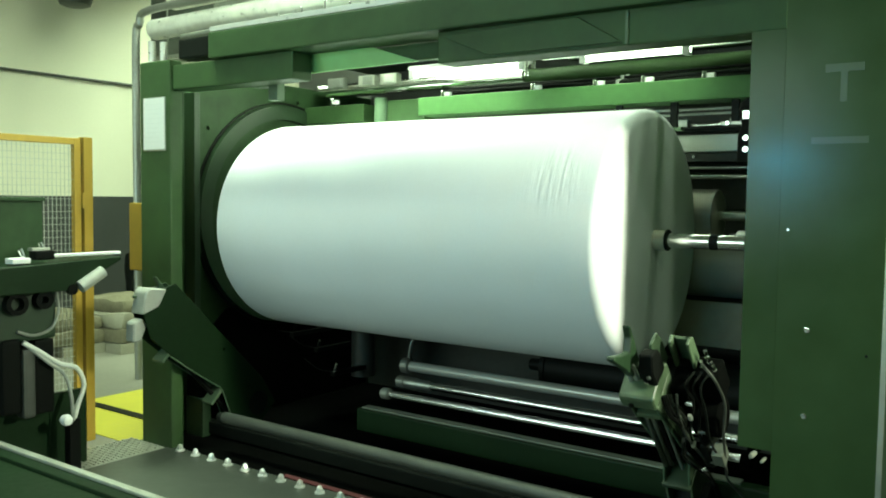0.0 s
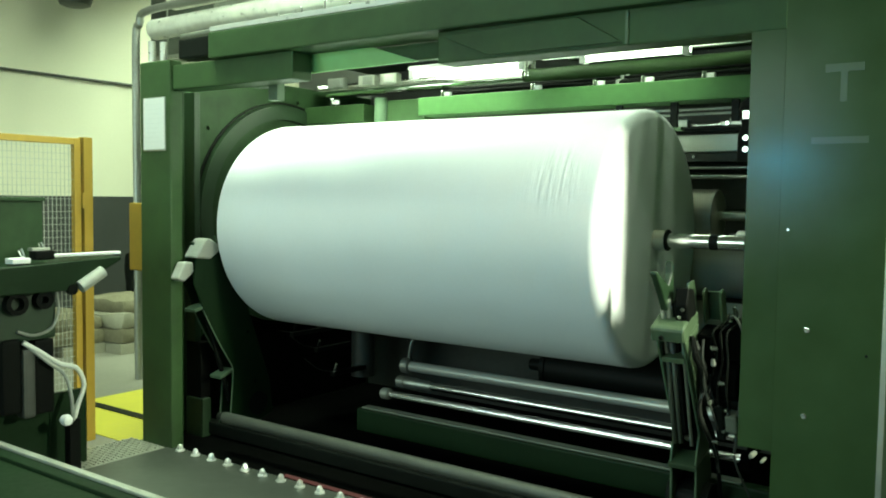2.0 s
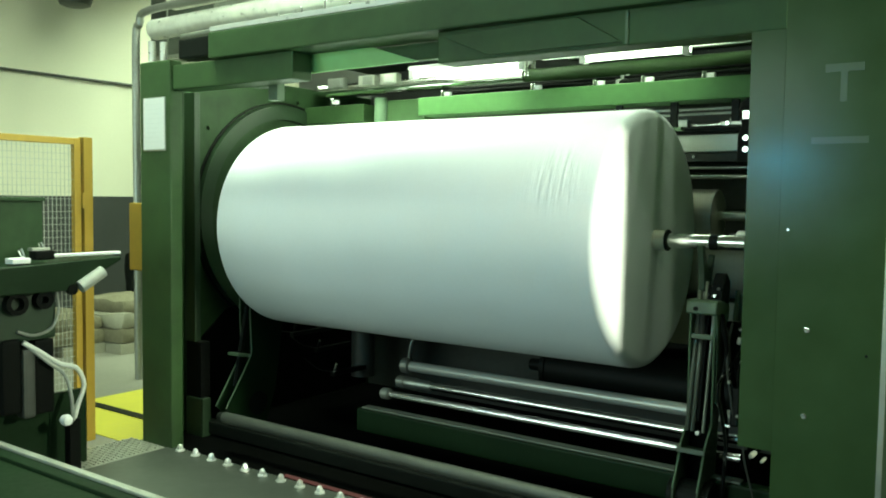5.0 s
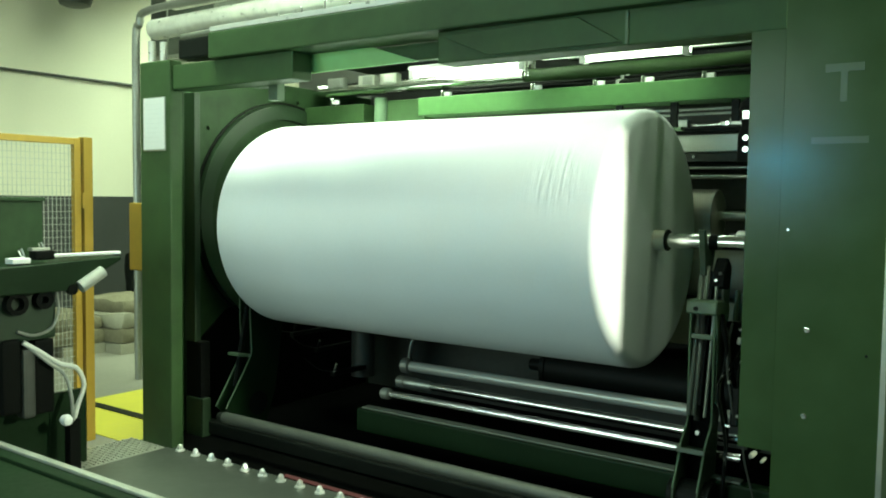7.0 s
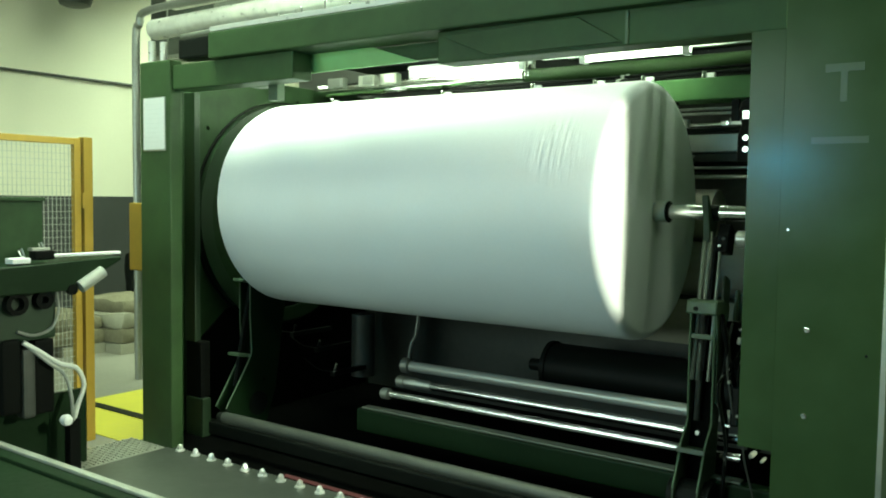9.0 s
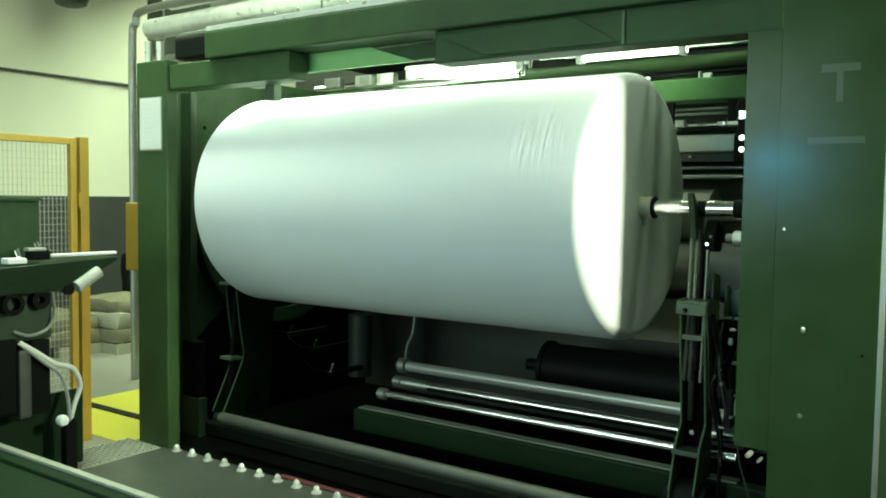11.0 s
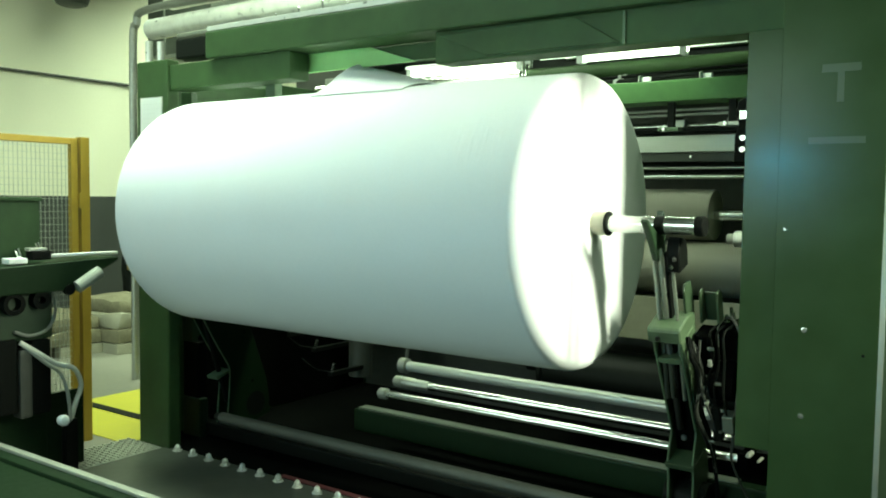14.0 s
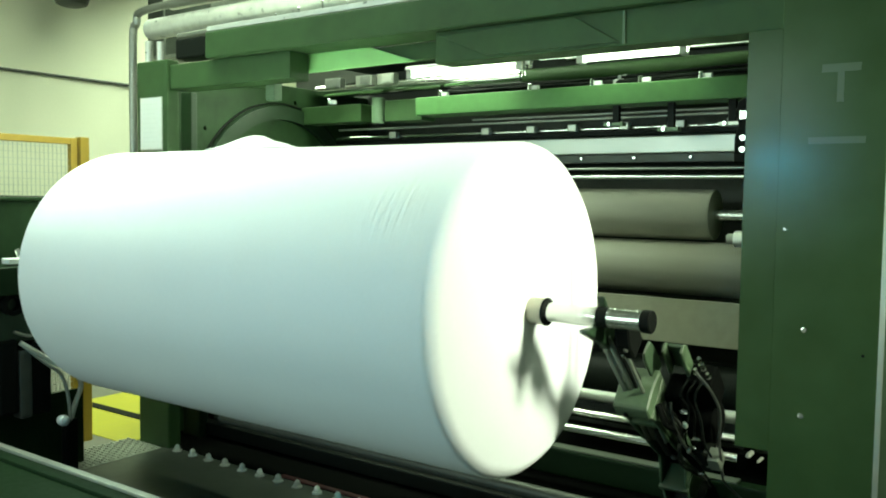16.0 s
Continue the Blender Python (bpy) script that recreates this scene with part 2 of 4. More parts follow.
part("header_beam", box(-4.387, -3.36, FRONT + 0.02, 3.46, 2.235, 2.385, 0.008), GREEN, winder)
part("header_beam", box(-3.358, -2.392, 3.50, 3.56, 2.30, 2.386, 0.008), GREEN, winder)
part("header_beam", box(-2.39, -0.80, FRONT + 0.02, 3.46, 2.235, 2.385, 0.008), GREEN, winder)
part("top_beam", box(-4.01, -0.80, FRONT - 0.02, 3.50, 2.387, 2.54, 0.01), GREEN, winder)
part("seam_strip", box(-1.437, -1.425, FRONT + 0.010, 3.309, 2.24, 2.375, 0.003), SAGE, winder)
part("gusset", slab([(-2.36, 2.36), (-1.66, 2.376), (-1.45, 2.25), (-2.1, 2.25)], "y", FRONT + 0.008, FRONT + 0.0195, 0.002), GREEN, winder)
# Bright strip stands in for the sheen on the beam's top edge.
part("beam_sheen", box(-4.0, -0.82, FRONT - 0.015, 3.45, 2.542, 2.572, 0.003), STUD, winder, "bright strip for the sheen along the top beam")
part("motor_cover", box(-4.36, -4.02, 3.33, 3.46, 2.42, 2.54, 0.012), DARK, winder)
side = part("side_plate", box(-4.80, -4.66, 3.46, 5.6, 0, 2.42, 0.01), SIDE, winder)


def ring(r0, r1, x0, x1, y, z, n=64):
    bm = bmesh.new()
    loops = []
    for x, r in ((x0, r0), (x1, r0), (x1, r1), (x0, r1)):
        loops.append([bm.verts.new((x, y + r * math.cos(2 * math.pi * i / n), z + r * math.sin(2 * math.pi * i / n))) for i in range(n)])
    for a, b in zip(loops, loops[1:] + loops[:1]):
        for i in range(n):
            bm.faces.new((a[i], a[(i + 1) % n], b[(i + 1) % n], b[i]))
    bmesh.ops.recalc_face_normals(bm, faces=list(bm.faces))
    return bm


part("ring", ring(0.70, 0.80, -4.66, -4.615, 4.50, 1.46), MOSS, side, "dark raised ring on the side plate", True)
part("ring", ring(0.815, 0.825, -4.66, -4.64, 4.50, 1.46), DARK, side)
# Added plate, black for the shade low on the side plate.
part("shade_plate", slab([(3.72, 0.02), (5.45, 0.02), (5.45, 1.05), (4.6, 0.95), (3.95, 0.80), (3.72, 0.62)], "x", -4.66, -4.645, 0.003), PIT, side, "plate blackened for the shade low on the side")
# Black plate stands in for the dark slot in the side plate.
part("slot_black", box(-4.66, -4.645, 3.745, 3.80, 1.19, 1.39, 0.004), BLACK, side, "black plate in place of the slot")
for y, z in ((3.80, 2.05), (3.95, 1.95), (4.65, 2.3), (3.62, 0.8), (3.9, 0.62)):
    part("bolt", bolt(0.016, 0.018, "x", (-4.66, y, z)), STEEL, side)
# Unseen plate; its front edge is set to shadow the roll's end.
part("side_plate", box(-0.80, -0.66, 3.645, 5.6, 0, 2.42, 0.01), GREEN, winder)
part("hanger", box(-3.72, -3.645, 3.47, 3.53, 2.15, 2.33, 0.006), SAGE, winder)
part("hanger_arm", box(-3.87, -3.72, 3.47, 3.56, 2.235, 2.33, 0.006), GREEN, winder)
part("cover_plate", slab([(-3.425, 2.403), (-2.93, 2.386), (-2.63, 2.291), (-3.424, 2.284)], "y", 3.47, 3.49, 0.003), LIT_GREEN, winder, "green cover plate painted bright for the light on it")
# Added roof: shuts the bright gap behind the lamps.
part("gap_roof", box(-4.66, -0.82, 4.8, 5.6, 2.62, 2.64, 0.002), DEEP, winder)
part("rear_plate", box(-4.66, -0.80, 5.5, 5.56, 0, 2.75, 0.004), DULL, winder)
part("cross_beam", box(-3.48, -0.9, 4.60, 4.80, 2.15, 2.27, 0.008), BEAM, winder, "green box beam under the lamps, painted lighter for their light")
part("cross_block", box(-4.64, -4.05, 4.70, 4.86, 2.14, 2.27, 0.008), GREEN, winder)
part("cross_block", box(-3.83, -3.50, 4.70, 4.86, 2.13, 2.28, 0.008), GREEN, winder)
part("spacer", post(-3.887, 4.70, 2.12, 2.30, 0.045), SAGE, winder, smooth=True)
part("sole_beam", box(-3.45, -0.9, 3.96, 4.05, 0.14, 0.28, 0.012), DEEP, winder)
part("beam_top_strip", box(-3.42, -1.1, 3.975, 4.045, 0.2815, 0.29, 0.002), FORK, winder, "dull steel strip along the top of the beam")
# Near-black colour holds the shade at the foot of the machine.
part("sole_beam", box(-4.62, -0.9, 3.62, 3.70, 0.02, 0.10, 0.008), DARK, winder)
part("tank", post(-4.0, 4.66, 0.3, 0.75, 0.085), DULL, winder, "dull grey upright cylinder", True)
part("lower_panel", box(-2.7, -0.9, 4.80, 4.815, 0.77, 1.03, 0.004), TAN, winder, "dull tan sheet panel")
for y, z in ((3.288, 1.133), (3.288, 0.814)):
    part("bolt", bolt(0.011, 0.005, "y", (-0.689, y, z)), STEEL, winder)
part("bolt", bolt(0.006, 0.003, "y", (-0.80 + 0.03, 3.29, 1.50)), STEEL, winder)
part("bolt", bolt(0.006, 0.003, "y", (-0.49, 3.29, 1.06)), DARK, winder)
# worn pale tape marks
part("tape_mark", box(-0.662, -0.535, 3.2865, 3.2885, 2.066, 2.094, 0), MARK, winder, "faint worn tape mark")
part("tape_mark", box(-0.61, -0.588, 3.2865, 3.2885, 1.96, 2.066, 0), MARK, winder, "faint worn tape mark")
part("tape_mark", box(-0.70, -0.512, 3.2865, 3.2885, 1.812, 1.836, 0), MARK, winder, "faint worn tape mark")
# pipe fittings at the foot of the panel
for x, z, r in ((-0.885, 0.615, 0.010), (-0.845, 0.60, 0.006)):
    part("pipe_fitting", turned([(-0.03, r * 0.7), (-0.02, r), (0.03, r)], "y", (x, 3.36, z), 8), ZINC, winder)

notice = thing("notice_sheet", "white printed notice sheet fixed to the green column", "notice")
part("paper_sheet", box(-4.646, -4.438, FRONT - 0.006, FRONT - 0.001, 1.875, 2.192, 0.001), WHITE, notice)
part("backing", box(-4.652, -4.430, FRONT - 0.003, FRONT, 1.865, 2.197, 0.001), GREY, notice)
for k in range(9):
    part("print_line", box(-4.625, -4.47 - 0.03 * (k % 3 == 2), FRONT - 0.0075, FRONT - 0.006, 2.15 - 0.029 * k, 2.155 - 0.029 * k, 0), PRINT, notice)
switch_box = thing("switch_box", "mustard yellow box on the side of the column", "box")
part("box_body", box(-4.86, -4.70, 3.32, 3.42, 1.10, 1.54, 0.01), YELLOW, switch_box)

# ---- rollers at the back of the winder ----


def roller(name, label, x0, x1, y, z, r, mat, neck=0.35):
    t = thing(name, label, "roller", (0, y, z), "winder rollers")
    part("barrel", turned([(x0, r * 0.97), (x0 + 0.01, r), (x1 - 0.01, r), (x1, r * 0.97)], "x", n=40), mat, t, smooth=True)
    part("journal", rod(x1, min(x1 + 0.3, -0.81), 0, 0, r * neck), STEEL, t, smooth=True)
    part("journal", rod(max(x0 - 0.2, -4.655), x0, 0, 0, r * neck), STEEL, t, smooth=True)
    return t


roller("guide_roller", "grey rubber-covered guide roller", -4.5, -1.56, 5.0, 1.52, 0.15, ROLLER, 0.25)
roller("guide_roller", "dark grey rubber-covered guide roller", -4.5, -1.2, 4.98, 1.20, 0.16, ROLLER, 0.25)
roller("tension_roller", "thin polished steel roller", -4.5, -1.3, 4.95, 1.745, 0.016, STEEL)
roller("tension_roller", "thin polished steel roller", -4.5, -1.3, 4.95, 2.045, 0.014, STEEL)
roller("tension_roller", "thin dark steel roller", -4.5, -1.3, 4.98, 1.80, 0.03, DARK)
roller("spreader_roller", "polished steel spreader roller", -4.62, -2.80, 4.86, 2.40, 0.05, STEEL)
roller("spreader_roller", "dark green painted spreader roller", -2.78, -1.0, 4.86, 2.39, 0.05, GREEN)
roller("spreader_roller", "polished steel spreader roller", -2.5, -1.0, 4.90, 2.50, 0.03, STEEL)
rail = thing("cutter_rail", "bright aluminium cutter rail across the winder", "rail")
part("profile", box(-4.5, -1.36, 4.90, 5.02, 1.885, 1.985, 0.006), ALU, rail)
part("lower_profile", box(-4.5, -1.36, 4.93, 5.05, 1.83, 1.882, 0.004), DULL, rail)
part("upper_profile", box(-4.5, -1.36, 4.93, 5.02, 2.0, 2.025, 0.004), DARK, rail)
for x in (-3.9, -3.1, -2.75, -2.45, -2.1, -1.75, -1.45):
    part("slider", box(x - 0.03, x + 0.03, 4.88, 4.93, 2.03, 2.075, 0.006), ZINC if x < -2 else GREY, rail)
    part("screw", bolt(0.01, 0.02, "y", (x + 0.06, 4.925, 1.858)), STEEL, rail)
bearing = thing("bearing_block", "black bearing block with bright bolt heads", "bearing")
part("block", slab([(-1.315, 1.80), (-1.24, 1.80), (-1.24, 2.11), (-1.265, 2.135), (-1.30, 2.12), (-1.315, 2.06), (-1.295, 2.0), (-1.315, 1.94)], "y", 4.48, 4.6, 0.006), BLACK, bearing)
part("square_cap", box(-1.29, -1.245, 4.46, 4.482, 2.02, 2.07, 0.006), STEEL, bearing)
for z in (1.928, 1.869):
    part("bolt", bolt(0.02, 0.02, "y", (-1.268, 4.48, z)), STEEL, bearing)
chuck = thing("shaft_chuck", "bright steel chuck that takes the shaft's end", "chuck")
part("sleeve", rod(-1.335, -1.262, 4.62, 1.40, 0.045), STUD, chuck, smooth=True)
part("nose", rod(-1.375, -1.335, 4.62, 1.40, 0.028), GREY, chuck, smooth=True)
part("bracket", slab([(4.57, 1.53), (4.68, 1.53), (4.70, 1.35), (4.65, 1.18), (4.60, 1.20), (4.57, 1.35)], "x", -1.258, -1.23), BLACK, chuck)
part("spindle", rod(-1.23, -0.81, 4.62, 1.40, 0.03), GREY, chuck, smooth=True)


def tube_lamp(x0, x1, y, z, tilt=0):
    t = thing("tube_lamp", "lit fluorescent tube lamp inside the winder", "lamp", (0, y, z), "tube lamps")
    part("tube", rod(x0, x1, 0, 0, 0.02, 16), LIT, t, smooth=True)
    part("reflector", slab([(-0.05, 0.03), (0.05, 0.03), (0.03, 0.055), (-0.03, 0.055)], "x", x0, x1, 0.003), WHITE, t)
    for x in (x0, x1 - 0.04):
        part("end_cap", box(x, x + 0.04, -0.03, 0.03, -0.03, 0.03, 0.005), WHITE, t)
    return t


tube_lamp(-3.50, -2.62, 4.55, 2.415)
tube_lamp(-2.25, -1.60, 4.55, 2.42)
for x, y, z in ((-2.585, 4.5, 2.40), (-2.54, 4.5, 2.44)):
    v = thing("valve", "small bright pneumatic valve with black cap", "valve", (x, y, z), "pneumatic valves")
    part("valve_body", post(0, 0, -0.06, 0.05, 0.014), STEEL, v, smooth=True)
    part("cap", box(0.016, 0.045, -0.015, 0.015, 0.01, 0.04, 0.004), WHITE, v)
for x in (-4.3, -3.3, -2.62, -2.2, -1.9, -1.55):
    v = thing("valve", "small bright pneumatic valve on the box beam", "valve", (x, 4.64, 2.27), "pneumatic valves")
    part("valve_body", post(0, 0, 0, 0.04, 0.016), STEEL, v, smooth=True)
    part("cap", box(0.02, 0.06, -0.015, 0.015, 0, 0.028, 0.004), WHITE, v)
for x in (-4.3, -4.0, -3.8):
    v = thing("junction_box", "pale junction box under the cover plate", "box", (x, 4.70, 2.43), "junction boxes")
    part("body", box(-0.075, 0.075, -0.03, 0.03, -0.04, 0.035, 0.006), ZINC if x > -4.1 else GREY, v)
    part("cover", box(-0.03, 0.06, -0.036, -0.03, -0.03, 0.028, 0.004), HOSE if x > -3.9 else GREY, v)

# cables, air hoses and brackets round the box beam
for k in range(5):
    pts = [(-3.3 + 0.62 * i, 4.66 + 0.03 * k + 0.012 * math.sin(2.1 * i + k), 2.288 + 0.012 * k + 0.010 * math.sin(1.7 * i + 2.3 * k)) for i in range(5)]
    c = thing("cable", "dark sagging cable along the box beam", "cable", (0, 0, 0), "beam cables")
    part("run", hose(pts, 0.008 + 0.002 * (k % 2), 7, 5), DARK if k % 2 else BLACK, c, smooth=True)
    part("strap", box(pts[2][0] - 0.01, pts[2][0] + 0.01, pts[2][1] - 0.012, pts[2][1] + 0.012, 2.268, pts[2][2] + 0.012, 0.002), GREY, c)
for x, h in ((-2.05, 0.10), (-1.72, 0.14), (-1.38, 0.12), (-1.08, 0.09)):
    c = thing("hose_bracket", "dark bracket hung under the box beam", "bracket", (x, 4.66, 2.15), "hose brackets")
    part("strap", box(-0.02, 0.02, -0.015, 0.015, -h, 0.0, 0.003), DARK, c)
    part("foot", box(-0.07, 0.05, -0.03, 0.03, -h - 0.02, -h, 0.004), ZINC if x > -1.5 else SAGE, c)
    part("nut", bolt(0.014, 0.016, "y", (-0.03, -0.03, -h - 0.01)), STEEL, c)
for x0, x1, y, z in ((-4.4, -1.36, 4.86, 2.10), (-4.4, -1.30, 4.84, 1.79), (-3.2, -1.34, 4.88, 2.13)):
    c = thing("tie_rod", "thin grey tie rod across the winder", "rod", (0, y, z), "tie rods")
    part("rod", rod(x0, x1, 0, 0, 0.008, 12, 0.002), GREY, c, smooth=True)
    part("lock_nut", rod(x1 - 0.05, x1 - 0.02, 0, 0, 0.016, 6, 0.002), STEEL, c)
hook = thing("lifting_eye", "black lifting eye on top of the column", "bracket", (-0.60, 3.27, 2.50))
part("eye", ring(0.018, 0.034, -0.012, 0.012, 0, 0.03, 20), BLACK, hook, smooth=True)
part("base", box(-0.05, 0.05, -0.02, 0.018, -0.02, 0.006, 0.004), BLACK, hook)

# ---- ducts and pipes above the machine ----


def pipe(label, pts, r, mat=FOIL, name="duct", group="overhead ducts"):
    t = thing(name, label, "duct", (0, 0, 0), group)
    part("run", hose(pts, r, 20, 6), mat, t, smooth=True)
    return t


pipe("grey steel pipe bent over the top of the column", [(-6.32, 4.4, 0.0), (-6.32, 4.4, 1.6)] + [(-6.32, 4.4, 2.85), (-6.27, 4.4, 3.02), (-6.12, 4.4, 3.12), (-5.0, 4.4, 3.12), (-3.6, 4.4, 3.12)], 0.032, GREY, "pipe")
pipe("silver foil ventilation duct over the winder", [(-6.2, 4.5, 2.98), (-5.0, 4.5, 2.99), (-3.8, 4.5, 2.98), (-1.0, 4.5, 2.99)], 0.085)
pipe("silver foil ventilation duct over the winder", [(-6.0, 4.55, 3.22), (-4.0, 4.55, 3.23), (-1.0, 4.55, 3.22)], 0.09)
big = pipe("large grey ventilation duct over the winder", [(-6.3, 5.5, 3.30), (-5.6, 5.5, 3.30), (-5.0, 5.5, 3.30)], 0.30, GREY)
for x in (-6.1, -5.2):
    part("hanger", post(x, 5.5, 3.55, CEILING, 0.012), DARK, big)
pipe("dark cable bundle over the winder", [(-5.5, 4.3, 2.68), (-4.0, 4.3, 2.67), (-1.0, 4.3, 2.68)], 0.05, DARK, "cable_bundle")
pipe("grey steel pipe over the winder", [(-5.45, 4.2, 2.80), (-4.0, 4.2, 2.81), (-1.0, 4.2, 2.80)], 0.025, GREY, "pipe")
for x, z0, z1 in ((-6.1, 2.69, 2.86), (-5.95, 2.69, 2.84)):
    v = thing("pipe_stub", "bright steel pipe stub on the machine top", "pipe", (x, 4.4, z0), "pipe stubs")
    part("stub", post(0, 0, -0.3, z1 - z0, 0.03), STUD, v, smooth=True)
for k in range(9):
    v = thing("pipe_clip", "small shiny pipe clip", "clip", (-4.4 + 0.22 * k, 4.2, 2.80), "pipe clips")
    part("band", ring(0.024, 0.036, -0.015, 0.015, 0, 0, 16), STEEL, v)
    part("screw", post(0, 0, 0.03, 0.06 + 0.02 * (k % 3), 0.008, 8), STEEL, v)
# Added backing: keeps the bright wall from showing between the ducts.
duct_back = thing("duct_backing", "dull grey sheet metal backing added behind the ducts", "duct", (0, 0, 0))
part("body", box(-8.2, -4.9, 5.9, 6.4, 3.08, 3.95, 0.01), SHEET, duct_back)
part("flange", box(-8.22, -4.88, 5.88, 5.90, 3.07, 3.11, 0.003), GREY, duct_back)
for x in (-7.9, -6.5, -5.2):
    part("seam", box(x - 0.012, x + 0.012, 5.885, 5.90, 3.11, 3.94, 0.003), GREY, duct_back)
    part("hanger", post(x, 6.15, 3.95, CEILING, 0.012), DARK, duct_back)
dome = thing("hanging_lamp", "dark bell-shaped lamp hung under the ceiling", "lamp", (-8.55, 5.21, 3.71))
part("shade", turned([(-0.13, 0.10), (-0.11, 0.155), (-0.05, 0.18), (0.07, 0.165), (0.18, 0.09), (0.22, 0.05)], "z", n=28), DULL, dome, smooth=True)
part("stem", post(0, 0, 0.22, CEILING - 3.71, 0.015), DARK, dome)
part("driver_box", box(0.22, 0.46, -0.08, 0.08, -0.06, 0.1, 0.02), DARK, dome)
part("driver_screw", bolt(0.02, 0.02, "y", (0.34, -0.08, 0.02)), STEEL, dome)

# ---- paper roll ----
ROLL_AXIS = (4.163, 1.40)
ROLL_X, HALF, ROUND = -2.936, 1.318, 0.056
roll = thing("paper_roll", "large white roll of soft paper on a steel shaft", "paper roll", (ROLL_X, *ROLL_AXIS))


def creased_paper():
    """Soft paper with fine slanting creases near the shaft end of the front side."""
    m = material("creased_paper", (0.80, 0.83, 0.85), 0.85, vary=0.03, grain=60, stain=2.0, bump=0.05, spec=0.2)
    n, l = m.node_tree.nodes, m.node_tree.links
    b = n["Principled BSDF"]
    co = n.new("ShaderNodeTexCoord")
    mp = n.new("ShaderNodeMapping")
    mp.inputs["Scale"].default_value, mp.inputs["Rotation"].default_value = (34, 3.0, 3.0), (0, 0.25, 0.1)
    l.new(co.outputs["Object"], mp.inputs[0])
    nz = n.new("ShaderNodeTexNoise")
    nz.inputs["Scale"].default_value, nz.inputs["Detail"].default_value = 1.0, 3
    l.new(mp.outputs[0], nz.inputs["Vector"])
    far = n.new("ShaderNodeVectorMath")
    far.operation = "DISTANCE"
    far.inputs[1].default_value = (1.04, -0.58, 0.31)
    l.new(co.outputs["Object"], far.inputs[0])
    near = n.new("ShaderNodeMapRange")
    near.inputs[1].default_value, near.inputs[2].default_value, near.inputs[3].default_value, near.inputs[4].default_value = 0.03, 0.26, 1, 0
    near.interpolation_type = "SMOOTHSTEP"
    mid = n.new("ShaderNodeMath")
    mid.operation = "SUBTRACT"
    mid.inputs[1].default_value = 0.5
    l.new(nz.outputs[0], mid.inputs[0])
    l.new(far.outputs["Value"], near.inputs[0])
    mul = n.new("ShaderNodeMath")
    mul.operation = "MULTIPLY"
    l.new(mid.outputs[0], mul.inputs[0])
    l.new(near.outputs[0], mul.inputs[1])
    bp = n.new("ShaderNodeBump")
    bp.inputs["Strength"].default_value, bp.inputs["Distance"].default_value = 0.8, 0.02
    l.new(mul.outputs[0], bp.inputs["Height"])
    l.new(b.inputs["Normal"].links[0].from_socket, bp.inputs["Normal"])
    l.new(bp.outputs[0], b.inputs["Normal"])
    return m


def roll_body():
    prof = [(-HALF, 0.05), (-HALF + 0.001, 0.3), (-HALF + 0.004, 0.48)]
    for i in range(13):
        a = math.pi / 2 * i / 12
        prof.append((-HALF + 0.008 + ROUND * (1 - math.cos(a)), 0.664 - ROUND + ROUND * math.sin(a)))
    k = 24
    for i in range(1, k):
        prof.append((-HALF + 0.008 + ROUND + 2 * (HALF - 0.008 - ROUND) * i / k, 0.664))
    prof += [(-a, r) for a, r in prof[:16][::-1]]

    def wobble(a, w, r):
        if r < 0.5:
            return 0
        p = Vector((a * 1.2, 2 * math.cos(w), 2 * math.sin(w)))
        return 0.004 * noise.noise(p) + 0.0015 * noise.noise(p * 4)
    return turned(prof, "x", n=96, wobble=wobble)


part("paper", roll_body(), creased_paper(), roll, smooth=True)


def tail():
    """The loose end of the sheet, lifted off the roll's back."""
    bm = bmesh.new()
    rows = []
    for i in range(15):
        u = i / 14
        a = radians(92 + 62 * u)
        row = []
        for k in range(19):
            v = k / 18
            lift = 0.004 + 0.17 * math.sin(math.pi * min(1, u * 1.05)) ** 1.2 * min(1, v * 7) * (1 - v) ** 0.9 * (0.95 + 0.2 * noise.noise(Vector((v * 5, u * 3, 4))))
            r = 0.668 + lift
            row.append(bm.verts.new((-0.54 + 0.60 * v + 0.03 * u, -r * math.cos(a), r * math.sin(a))))
        rows.append(row)
    for p, q in zip(rows, rows[1:]):
        for k in range(18):
            bm.faces.new((p[k], p[k + 1], q[k + 1], q[k]))
    bmesh.ops.recalc_face_normals(bm, faces=list(bm.faces))
    bmesh.ops.solidify(bm, geom=list(bm.faces), thickness=0.003)
    return bm


loose_tail = part("loose_tail", tail(), PAPER, roll, "loose billowing end of the sheet", True)
part("core", turned([(-HALF - 0.06, 0.052), (HALF + 0.06, 0.052)], "x", n=32), CARD, roll, "pale cardboard core tube", True)
part("shaft", rod(-1.66, 1.80, 0, 0, 0.038), STEEL, roll, "bright steel winding shaft", True)
part("thread", rod(1.60, 1.65, 0, 0, 0.0395), DARK, roll, smooth=True)
part("end_cap", rod(1.775, 1.815, 0, 0, 0.043), BLACK, roll, smooth=True)
part("collar", rod(HALF + 0.061, HALF + 0.075, 0, 0, 0.055), DARK, roll, smooth=True)

# ---- lowering arms ----
PIVOT = (3.90, 0.20)


